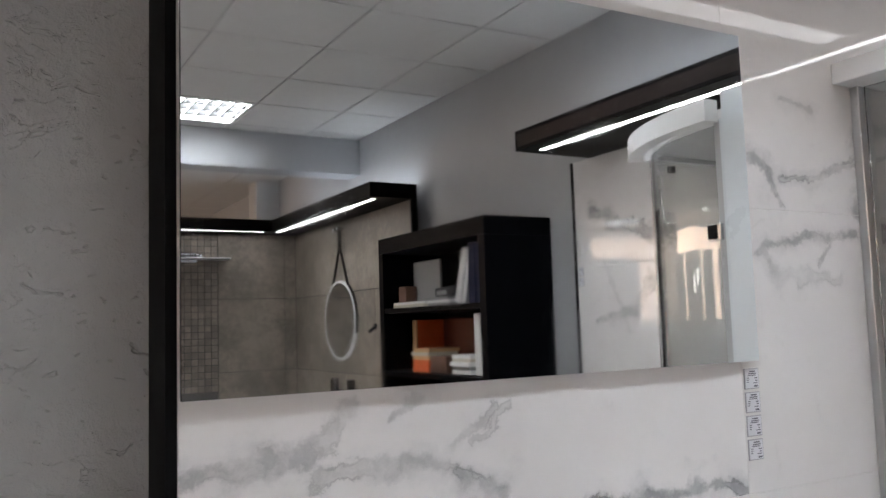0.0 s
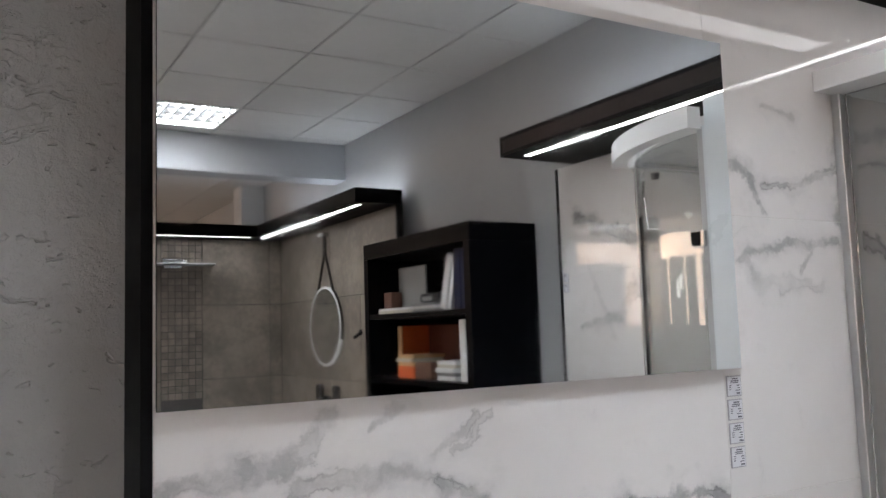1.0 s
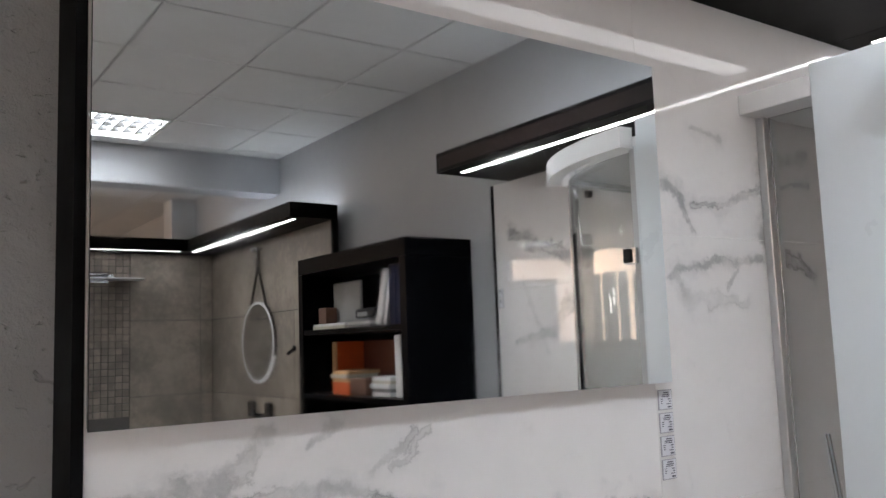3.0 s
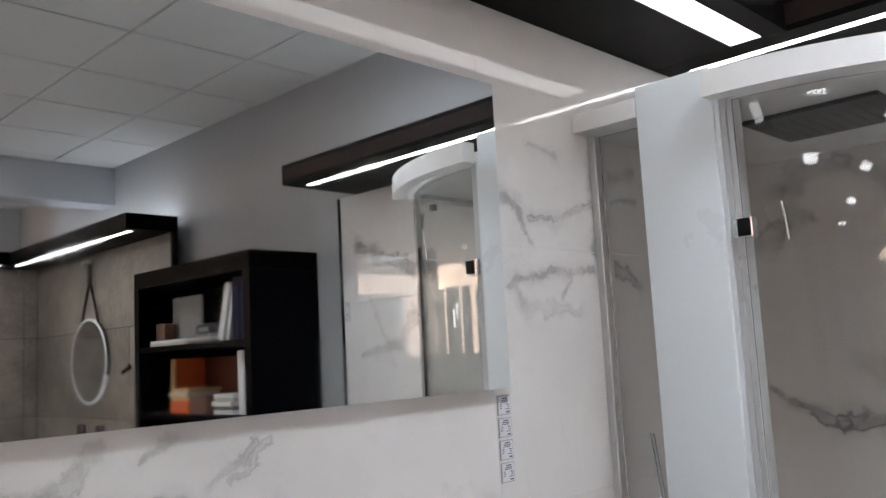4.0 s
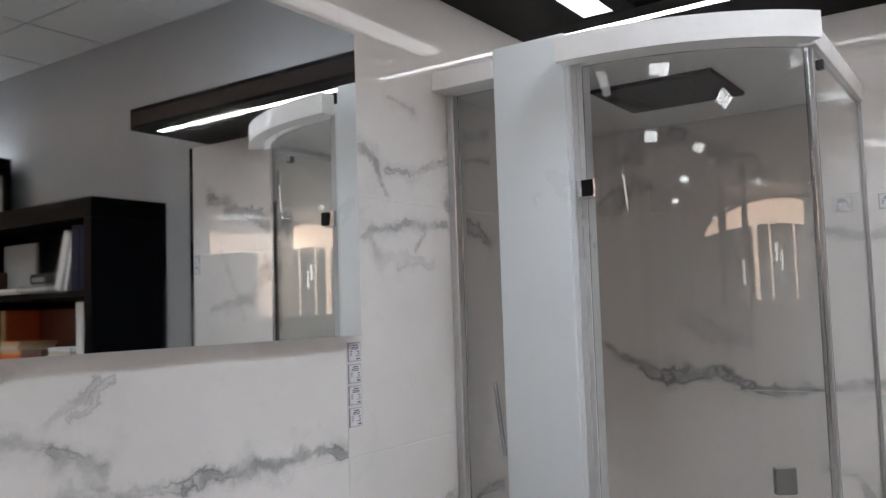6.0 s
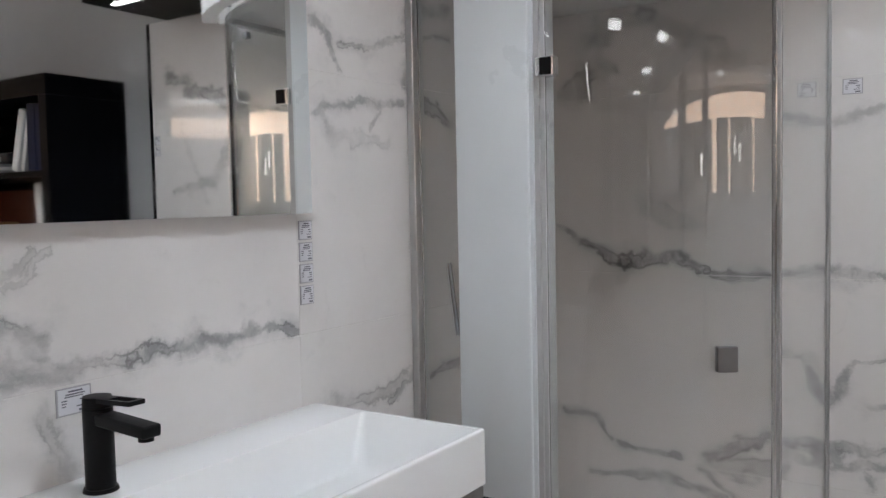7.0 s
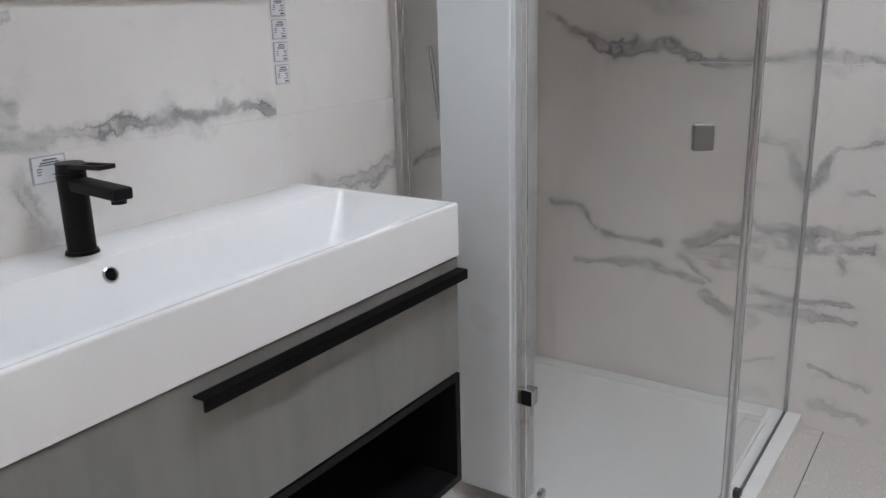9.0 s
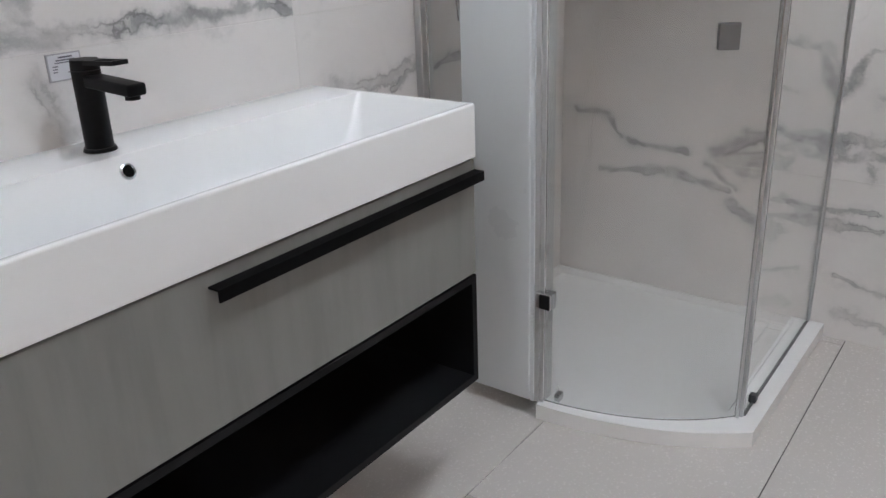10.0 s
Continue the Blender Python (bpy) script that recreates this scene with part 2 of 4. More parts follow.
W2_OUTER = [(-1.958, 1.861, -1.824, 1.829, 0.0146, 0.9),
    (-1.826, 1.793, -1.472, 1.705, 0.0195, 0.9),
    (-1.472, 1.705, -1.273, 1.649, 0.012, 0.7),
    (-1.530, 1.54, -1.658, 1.395, 0.0144, 0.5),
    (-1.924, 1.354, -1.684, 1.389, 0.0141, 0.6),
    (-1.857, 1.611, -1.715, 1.294, 0.0081, 0.2)]
W2_VEINS = W2_HIGH + W2_MIDDLE + W2_LOW + W2_OUTER
M_MARBLE_A = marble("marble_slab_vanity", "X", W1A_VEINS, 0.0)
M_MARBLE_B = marble("marble_slab_corner", "X", W1B_VEINS, 3.1)
M_MARBLE_C = marble("marble_slab_shower", "Y", W2_VEINS, 7.7)
M_GROUT = plain("pale_grout", (0.70, 0.69, 0.67), 0.6)
M_BLACK = plain("black_metal", (0.004, 0.004, 0.0045), 0.55, 0.0, 0.2, spec=0.06)
M_CANOPY = plain("black_laminate", (0.003, 0.0026, 0.0027), 0.45, 0.0, 0.25, 4.0, spec=0.05)
M_CANOPY_END = plain("dark_brown_laminate", (0.018, 0.0115, 0.010), 0.5, 0.0, 0.25, 4.0, spec=0.1)
M_PLASTER = plaster_mat()
M_GREY_WALL = plain("grey_wall_paint", (0.42, 0.42, 0.425), 0.7, 0.0, 0.03, 2.0, 0.05, 220.0)
M_BEAM = plain("grey_beam_paint", (0.36, 0.36, 0.37), 0.7, 0.0, 0.03, 2.0)
M_CEIL = plain("mineral_fibre_tile", (0.62, 0.615, 0.605), 0.9, 0.0, 0.03, 2.0, 0.15, 300.0)
M_CEIL_GRID = plain("ceiling_grid", (0.42, 0.42, 0.42), 0.6)
M_FLOOR = porcelain("beige_porcelain", (0.60, 0.565, 0.54), 0.26)
M_FLOOR_GROUT = plain("dark_grout", (0.10, 0.095, 0.09), 0.9)
M_BEIGE = concrete_tile("beige_concrete_tile", (0.25, 0.215, 0.18), 0.45, 0.3)
M_MOSAIC = concrete_tile("beige_mosaic", (0.23, 0.195, 0.165), 0.4, 0.32, spread=0.16)
M_CERAMIC = plain("white_ceramic", (0.86, 0.87, 0.88), 0.07, 0.0, 0.006)
M_ACRYLIC = plain("white_acrylic", (0.84, 0.84, 0.84), 0.22, 0.0, 0.015)
M_PANEL = plain("white_coated_panel", (0.73, 0.775, 0.805), 0.3, 0.0, 0.004, 3.0)
M_CHROME = plain("chrome", (0.66, 0.67, 0.68), 0.16, 1.0, 0.04)
M_ALU = plain("satin_aluminium", (0.60, 0.61, 0.62), 0.35, 1.0, 0.04)
M_SEAL = plain("pale_grey_profile", (0.50, 0.51, 0.52), 0.3, 0.0, 0.03)
M_DARK_CHROME = plain("dark_chrome", (0.22, 0.22, 0.235), 0.12, 1.0, 0.06)
M_KNOB = plain("grey_metal", (0.16, 0.16, 0.165), 0.4, 0.5, 0.1)
M_HEAD = plain("graphite_metal", (0.05, 0.052, 0.058), 0.45, 0.2, 0.1)
M_TAP = plain("matt_black_metal", (0.008, 0.008, 0.009), 0.42, 0.0, 0.15, spec=0.12)
M_GLASS = glass_mat("grey_shower_glass", (0.785, 0.793, 0.785))
M_GLASS_CLEAR = glass_mat("clear_shower_glass", (0.93, 0.945, 0.935))
M_MIRROR = plain("silvered_mirror", (0.86, 0.875, 0.87), 0.0, 1.0, 0.0)
M_VANITY = concrete_tile("grey_oak_laminate", (0.205, 0.205, 0.198), 0.5, 0.10, streak=True)
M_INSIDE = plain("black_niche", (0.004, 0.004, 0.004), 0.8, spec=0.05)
M_LED = glow("led_diffuser", (0.985, 0.98, 1.0), LED_POWER)
M_LED_LONG = glow("led_diffuser_long", (0.985, 0.98, 1.0), LED_LONG)
M_LED_SHOWER = glow("led_diffuser_shower", (0.985, 0.98, 1.0), LED_SHOWER)
# Blades are no lamps: emission stands in for tube light they would reflect.
M_LOUVRE = glow("louvre_glow", (0.97, 0.985, 1.0), 9.0)
M_WEDGE = plain("satin_wedge", (0.30, 0.30, 0.31), 0.35, 1.0, 0.05)
M_HOUSING = plain("white_enamel", (0.8, 0.8, 0.79), 0.4, 0.0, 0.01)
M_UP = glow("cool_uplight", (0.80, 0.88, 1.0), UP_POWER)
M_TUBE = glow("troffer_tube", (0.915, 0.985, 1.07), TROFFER_POWER)
M_PAPER = plain("price_card", (0.66, 0.66, 0.70), 0.35, 0.0, 0.02)
M_INK = plain("card_ink", (0.12, 0.12, 0.15), 0.6)
M_HOLDER = plain("grey_plastic_holder", (0.36, 0.36, 0.38), 0.35, 0.0, 0.05)


# ---- mesh helpers ----
def box(bm, x0, x1, y0, y1, z0, z1):
    m = Matrix.Translation(((x0 + x1) / 2, (y0 + y1) / 2, (z0 + z1) / 2)) @ Matrix.Diagonal((abs(x1 - x0), abs(y1 - y0), abs(z1 - z0), 1))
    bmesh.ops.create_cube(bm, size=1, matrix=m)
    return bm


def cyl(bm, a, b, r, r2=None, n=24):
    a, b = Vector(a), Vector(b)
    d = b - a
    m = Matrix.Translation((a + b) / 2) @ d.to_track_quat("Z", "Y").to_matrix().to_4x4()
    bmesh.ops.create_cone(bm, cap_ends=True, segments=n, radius1=r, radius2=r if r2 is None else r2, depth=d.length, matrix=m)
    return bm


def block(x0, x1, y0, y1, z0, z1, bevel=0.0, seg=2):
    bm = box(bmesh.new(), x0, x1, y0, y1, z0, z1)
    if bevel:
        bmesh.ops.bevel(bm, geom=bm.edges[:], offset=bevel, segments=seg, profile=0.5, affect="EDGES")
    return bm


def part(name, bm, material, parent=None, label="", smooth=False):
    """Links a bmesh as one mesh object, under a thing or a part where one is given."""
    me = bpy.data.meshes.new(name)
    bmesh.ops.recalc_face_normals(bm, faces=bm.faces[:])
    bm.to_mesh(me)
    bm.free()
    me.materials.append(material)
    if smooth:
        me.polygons.foreach_set("use_smooth", [True] * len(me.polygons))
        me.set_sharp_from_angle(angle=radians(35))
    ob = new(name, me)
    if parent is not None:
        ob.parent = parent
        chain = parent
        at = Vector((0, 0, 0))
        while chain is not None:
            at += chain.location
            chain = chain.parent
        ob.data.transform(Matrix.Translation(-at))
    if label:
        ob["label"] = label
    return ob


def thing(name, at, label, category, group="", kind=""):
    ob = new(name)
    ob.location = at
    ob.empty_display_size = 0.05
    return tagged(ob, label, category, group, kind)


def sweep(points, section, closed=False):
    """A prism swept along level points: section is (outward, up) pairs."""
    bm = bmesh.new()
    pts = [Vector((*p[:2], 0)) for p in points]
    rings = []
    for i, p in enumerate(pts):
        a, b = pts[max(i - 1, 0)], pts[min(i + 1, len(pts) - 1)]
        d = (b - a).normalized()
        n = Vector((d.y, -d.x, 0))
        rings.append([bm.verts.new((p.x + n.x * o, p.y + n.y * o, z)) for o, z in section])
    k = len(section)
    for r, s in zip(rings, rings[1:]):
        for i in range(k):
            bm.faces.new((r[i], r[(i + 1) % k], s[(i + 1) % k], s[i]))
    bm.faces.new(rings[0])
    bm.faces.new(rings[-1][::-1])
    return bm


# ---- measures of the place ----
W2X = 1.172            # face of the shower's back wall
GREYX = 1.245         # grey side wall
PLASTERY = 0.115      # rough plaster wall
CEIL = 2.81
CANB, CANT = 2.122, 2.212
W2_END = -2.062
SEAM = -0.041
FLOOR = -0.045

# ---- the setting ----
floor = tagged(part("floor", block(-12, GREYX, -12, PLASTERY, -0.2, FLOOR - 0.004), M_FLOOR_GROUT), "beige porcelain floor tiles with thin dark joints", "floor", kind="structure")
wall_plaster = tagged(part("wall_plaster", block(-12, -1.0, PLASTERY, PLASTERY + 0.15, FLOOR, 3.0), M_PLASTER), "rough grey trowelled plaster wall", "wall", kind="structure")
wall_east = tagged(part("wall_east", block(GREYX, GREYX + 0.15, -12, PLASTERY + 0.15, FLOOR, 3.0), M_GREY_WALL), "smooth grey painted side wall of the showroom", "wall", kind="structure")
wall_south = tagged(part("wall_south", block(-12, GREYX, -12.15, -12, FLOOR, 3.0), M_GREY_WALL), "grey painted far wall", "wall", kind="structure")
wall_west = tagged(part("wall_west", block(-12.15, -12, -12, PLASTERY + 0.15, FLOOR, 3.0), M_GREY_WALL), "grey painted far wall", "wall", kind="structure")
wall_back = tagged(part("wall_back", block(-1.0, GREYX, PLASTERY, PLASTERY + 0.15, FLOOR, 3.0), M_GREY_WALL), "grey painted wall behind the marble display", "wall", kind="structure")

# suspended ceiling: tiles a little below their backing, the grid showing between them
TILE = 0.592
CX, CY = 0.205, -2.262
TROFFERS = [(-1, -4), (-1, 1), (-6, 1), (-10, 1), (-6, -3), (-10, -3), (-14, -3), (-18, -3), (-9, -11), (-17, -11), (-20, -11)]
bm = box(bmesh.new(), -12, GREYX, -12, PLASTERY, CEIL + 0.13, CEIL + 0.2)
for i in range(-21, 3):
    x = CX + i * TILE
    if -12 < x < GREYX:
        box(bm, x - 0.012, x + 0.012, -12, PLASTERY, CEIL + 0.012, CEIL + 0.03)
for j in range(-17, 5):
    y = CY + j * TILE
    if -12 < y < PLASTERY:
        box(bm, -12, GREYX, y - 0.012, y + 0.012, CEIL + 0.013, CEIL + 0.03)
ceiling = tagged(part("ceiling", bm, M_CEIL_GRID), "suspended ceiling of pale mineral fibre tiles in a grid", "ceiling", kind="structure")
ceiling.data.materials.append(M_CEIL)
bm = bmesh.new()
bm.from_mesh(ceiling.data)
for i in range(-21, 3):
    for j in range(-17, 5):
        x0, y0 = CX + i * TILE, CY + j * TILE
        x1, y1 = min(x0 + TILE, GREYX), min(y0 + TILE, PLASTERY)
        x0, y0 = max(x0, -12), max(y0, -12)
        if x1 - x0 < 0.03 or y1 - y0 < 0.03 or (i, j) in TROFFERS:
            continue
        n0 = len(bm.faces)
        box(bm, x0 + 0.007, x1 - 0.007, y0 + 0.007, y1 - 0.007, CEIL + 0.004, CEIL + 0.02)
        bm.faces.ensure_lookup_table()
        for f in bm.faces[n0:]:
            f.material_index = 1
bm.to_mesh(ceiling.data)
bm.free()
tagged(part("beam", block(-12, GREYX, -5.0, -4.77, 2.535, CEIL), M_BEAM), "grey painted beam below the ceiling", "beam", kind="structure")


def troffer(i, j):
    """A recessed light: a white housing, four tubes and blades that hide the tubes from flat angles; the blades glow in
    place of reflected tube light.
    """
    x0, y0 = CX + i * TILE + 0.013, CY + j * TILE + 0.013
    w = TILE - 0.026
    t = thing("ceiling_light", (x0 + w / 2, y0 + w / 2, CEIL), "square recessed ceiling light with bright louvres, switched on", "ceiling light", "ceiling lights")
    bm = bmesh.new()
    for a, b, c, d in ((0, w, 0, 0.012), (0, w, w - 0.012, w), (0, 0.012, 0.012, w - 0.012), (w - 0.012, w, 0.012, w - 0.012)):
        box(bm, x0 + a, x0 + b, y0 + c, y0 + d, CEIL - 0.002, CEIL + 0.085)
    box(bm, x0, x0 + w, y0, y0 + w, CEIL + 0.0855, CEIL + 0.095)
    part("housing", bm, M_HOUSING, t, "white enamelled housing")
    for k in range(4):
        y = y0 + 0.012 + (k + 0.5) * (w - 0.024) / 4
        part("tube", cyl(bmesh.new(), (x0 + 0.02, y, CEIL + 0.062), (x0 + w - 0.02, y, CEIL + 0.062), 0.014, n=10), M_TUBE, t, "glowing lamp tube")
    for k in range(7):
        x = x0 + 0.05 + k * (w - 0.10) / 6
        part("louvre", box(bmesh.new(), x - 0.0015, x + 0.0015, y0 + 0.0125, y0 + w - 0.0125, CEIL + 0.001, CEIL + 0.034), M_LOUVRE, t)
    for k in range(1, 4):
        y = y0 + 0.012 + k * (w - 0.024) / 4
        bm = bmesh.new()
        ends = [[bm.verts.new((x, y + dy, CEIL + dz)) for dy, dz in ((-0.004, 0.0), (0.004, 0.0), (0.022, 0.06), (-0.022, 0.06))] for x in (x0 + 0.0125, x0 + w - 0.0125)]
        for q in range(4):
            bm.faces.new((ends[0][q], ends[0][(q + 1) % 4], ends[1][(q + 1) % 4], ends[1][q]))
        bm.faces.new(ends[0])
        bm.faces.new(ends[1])
        part("reflector", bm, M_WEDGE, t, "satin metal wedge")
    return t


for i, j in TROFFERS:
    troffer(i, j)


# ---- marble booth ----
def slabs(parent, rects, thick, axis, face, g=0.0006):
    """Tiles on a wall: rects of (u0, u1, z0, z1, material)."""
    for u0, u1, z0, z1, mat in rects:
        if axis == "X":
            bm = block(u0 + g, u1 - g, face, face + thick, z0 + g, z1 - g, 0.0007, 1)
        else:
            bm = block(face, face + thick, u0 + g, u1 - g, z0 + g, z1 - g, 0.0007, 1)
        part("tile", bm, mat, parent)


wall_north = tagged(part("wall_north", block(-1.137, GREYX, 0.0008, PLASTERY, FLOOR, CANB), M_GROUT), "display wall of polished white marble tiles with grey veins", "wall", kind="structure")
part("edge_trim", block(-1.153, -1.1375, -0.004, PLASTERY - 0.001, FLOOR, CANB - 0.002), M_BLACK, wall_north, "black edge trim")
rows_w1 = [FLOOR, 0.432, 1.003, 1.573, CANB]
rects = []
for z0, z1 in zip(rows_w1, rows_w1[1:]):
    rects.append((-1.137, SEAM, z0, z1, M_MARBLE_A))
    rects.append((SEAM, W2X, z0, z1, M_MARBLE_B))
slabs(wall_north, rects, 0.008, "X", 0.0)

wall_shower = tagged(part("wall_shower", block(W2X + 0.0008, GREYX, W2_END + 0.001, 0.0, FLOOR, CANB), M_GROUT), "display wall of polished white marble tiles behind the shower", "wall", kind="structure")
part("edge_trim", block(W2X - 0.004, GREYX, W2_END - 0.016, W2_END + 0.0005, FLOOR, CANB - 0.002), M_BLACK, wall_shower, "black edge trim")
rows_w2 = [FLOOR, 0.452, 1.044, 1.60, CANB]
rects = []
for z0, z1 in zip(rows_w2, rows_w2[1:]):
    rects.append((W2_END + 0.001, -1.12, z0, z1, M_MARBLE_C))
    rects.append((-1.12, -0.001, z0, z1, M_MARBLE_C))
slabs(wall_shower, rects, 0.008, "Y", W2X, 0.001)


def canopy_arm(t, x0, x1, y0, y1, z0, z1, lx0, lx1, ly0, ly1, lamp=None, front=None):
    """A boxed arm with a slot in its underside that holds the glowing strip."""
    e = 0.016
    for a, b, c, d in ((x0, lx0, y0, y1), (lx1, x1, y0, y1), (lx0, lx1, y0, ly0), (lx0, lx1, ly1, y1)):
        if b - a > 1e-4 and d - c > 1e-4:
            part("underside_board", block(a, b, c, d, z0, z0 + e), M_CANOPY, t)
    part("top_board", block(x0, x1, y0, y1, z1 - e, z1), M_CANOPY, t)
    for a, b, c, d in ((x0, x1, y0, y0 + e), (x0, x1, y1 - e, y1), (x0, x0 + e, y0 + e, y1 - e), (x1 - e, x1, y0 + e, y1 - e)):
        part("fascia_board", block(a, b, c, d, z0 + e, z1 - e), front if front and b - a < 0.1 and a == x0 else M_CANOPY, t)
    part("lamp_strip", block(lx0, lx1, ly0, ly1, z0 + 0.004, z0 + 0.014), lamp or M_LED, t, "glowing white lamp strip")


can = thing("light_canopy", (W2X, 0, CANB), "L-shaped black canopy with lit lamp strips above the marble walls", "light canopy", "light canopies")
canopy_arm(can, -1.153, 0.745, -0.385, PLASTERY, CANB, CANT, -1.05, 0.742, -0.325, -0.235, M_LED_LONG)
part("uplight", block(-1.0, 0.70, 0.02, 0.06, CANT + 0.0005, CANT + 0.012), M_UP, can, "glowing strip on the top")
part("uplight", block(1.12, 1.16, -1.85, -0.1, CANT + 0.0005, CANT + 0.012), M_UP, can, "glowing strip on the top")
canopy_arm(can, 0.747, GREYX, -1.935, PLASTERY, CANB, CANT, 0.828, 0.870, -1.88, -0.06, M_LED_SHOWER, M_CANOPY_END)

# ---- floor tiles ----
JY = [PLASTERY, -0.421, -0.973]
while JY[-1] > -7:
    JY.append(JY[-1] - 0.553)
for r, (y1, y0) in enumerate(zip(JY, JY[1:])):
    x = (-0.55, -0.05, 0.10)[r % 3] + 2.38
    while x > -4.5:
        a, b = max(x - 1.19, -4.5), min(x, GREYX)
        if b - a > 0.008:
            g = 0.0014
            part("tile", block(a + g, b - g, y0 + g, y1 - g, FLOOR - 0.01, FLOOR, 0.001, 1), M_FLOOR, floor)
        x -= 1.19
part("far_floor", block(-12, -4.5, -12, PLASTERY, FLOOR - 0.01, FLOOR - 0.001), M_FLOOR, floor)
part("far_floor", block(-4.499, GREYX, -12, JY[-1] - 0.002, FLOOR - 0.01, FLOOR - 0.001), M_FLOOR, floor)

# ---- wall mirror ----
MX0, MX1, MZ0, MZ1 = -1.1365, -0.019, 1.2645, 1.926
mirror = thing("wall_mirror", ((MX0 + MX1) / 2, 0, MZ0), "large frameless rectangular mirror hung on the marble wall", "mirror")
part("glass", block(MX0, MX1, -0.026, -0.021, MZ0, MZ1), M_MIRROR, mirror)
part("backing", block(MX0 + 0.003, MX1 - 0.003, -0.0208, -0.0002, MZ0 + 0.003, MZ1 - 0.003), M_ALU, mirror, "grey backing frame")

# ---- washbasin ----
def washbasin():
    x0, x1, y0, y1, z0, z1 = -1.2, 0.0, -0.433, -0.001, 0.744, 0.85
    t = thing("washbasin", ((x0 + x1) / 2, (y0 + y1) / 2, z0), "wide rectangular white ceramic washbasin on a wall-hung cabinet", "washbasin")
    bm = bmesh.new()

    def loop(ax0, ax1, ay0, ay1, z, r, n=6):
        """A level ring in the shape of a rectangle with rounded corners."""
        out = []
        for cx, cy, a0 in ((ax1 - r, ay1 - r, 0), (ax0 + r, ay1 - r, 90), (ax0 + r, ay0 + r, 180), (ax1 - r, ay0 + r, 270)):
            for k in range(n + 1):
                a = radians(a0 + 90 * k / n)
                out.append(bm.verts.new((cx + r * math.cos(a), cy + r * math.sin(a), z)))
        return out

    rings = [loop(x0, x1, y0, y1, z0, 0.008), loop(x0, x1, y0, y1, z1 - 0.005, 0.008)]
    for k in (1, 2, 3):
        a = radians(30 * k)
        e = 0.005 * (1 - math.cos(a))
        rings.append(loop(x0 + e, x1 - e, y0 + e, y1 - e, z1 - 0.005 + 0.005 * math.sin(a), 0.008 - e))
    top = (x0 + 0.013, x1 - 0.013, y0 + 0.014, -0.143)
    low = (x0 + 0.085, x1 - 0.095, y0 + 0.05, -0.187)
    for f, drop, r in ((-0.06, 0.0, 0.008), (-0.02, 0.001, 0.009), (0.0, 0.004, 0.01), (0.3, 0.036, 0.016), (0.55, 0.062, 0.022),
                       (0.68, 0.075, 0.027), (0.80, 0.085, 0.032), (0.90, 0.091, 0.036), (1.0, 0.094, 0.04)):
        rings.append(loop(*[a + (b - a) * f for a, b in zip(top, low)], z1 - drop, r))
    n = len(rings[0])
    for a, b in zip(rings, rings[1:]):
        for i in range(n):
            bm.faces.new((a[i], a[(i + 1) % n], b[(i + 1) % n], b[i]))
    bm.faces.new(rings[0][::-1])
    bm.faces.new(rings[-1])
    part("bowl", bm, M_CERAMIC, t, smooth=True)
    # overflow: a ring round a dark hole in the back slope
    c, n = Vector((-0.588, -0.1525, 0.823)), Vector((0, -0.925, 0.38)).normalized()
    ring = bmesh.new()
    rings = []
    q = n.to_track_quat("Z", "Y")
    for r, h in ((0.014, 0.0), (0.0135, 0.003), (0.0105, 0.004), (0.009, 0.001)):
        rings.append([ring.verts.new(c + q @ Vector((r * math.cos(k * math.tau / 24), r * math.sin(k * math.tau / 24), h))) for k in range(24)])
    for a, b in zip(rings, rings[1:]):
        for k in range(24):
            ring.faces.new((a[k], a[(k + 1) % 24], b[(k + 1) % 24], b[k]))
    part("overflow_ring", ring, M_CHROME, t, "chrome overflow ring", smooth=True)
    part("overflow_hole", cyl(bmesh.new(), c - n * 0.004, c + n * 0.0015, 0.0092), M_INSIDE, t, "dark overflow hole")
    return t


washbasin()


# ---- black tap ----
def faucet():
    c = Vector((-0.587, -0.086, 0.8505))
    t = thing("faucet", c, "matt black single-lever basin tap on the washbasin deck", "tap")
    part("base_ring", cyl(bmesh.new(), c, c + Vector((0, 0, 0.006)), 0.027, 0.025, 40), M_TAP, t, smooth=True)
    bm = cyl(bmesh.new(), c + Vector((0, 0, 0.005)), c + Vector((0, 0, 0.130)), 0.0225, n=40)
    part("body", bm, M_TAP, t, smooth=True)
    part("cap", cyl(bmesh.new(), c + Vector((0, 0, 0.1312)), c + Vector((0, 0, 0.147)), 0.0225, 0.0215, 40), M_TAP, t, smooth=True)
    # spout: a bar that falls a little towards the bowl
    bm = block(-0.0165, 0.0165, -0.118, 0.0, -0.0095, 0.0095, 0.004, 3)
    bm.transform(Matrix.Translation(c + Vector((0, -0.012, 0.1145))) @ Matrix.Rotation(radians(3), 4, "X"))
    part("spout", bm, M_TAP, t, smooth=True)
    e = c + Vector((0, -0.114, 0.101))
    part("aerator", cyl(bmesh.new(), e + Vector((0, 0, -0.008)), e + Vector((0, 0, 0.01)), 0.0115, n=24), M_TAP, t, smooth=True)
    # lever: a flat loop with a slot
    bm = bmesh.new()
    for a, b, y0, y1 in ((-0.014, -0.009, -0.085, 0.0), (0.009, 0.014, -0.085, 0.0), (-0.009, 0.009, -0.085, -0.076), (-0.009, 0.009, -0.028, 0.0)):
        box(bm, a, b, y0, y1, -0.0035, 0.0035)
    bm.transform(Matrix.Translation(c + Vector((0, -0.012, 0.143))) @ Matrix.Rotation(radians(-3), 4, "X"))
    part("lever", bm, M_TAP, t)
    return t


faucet()


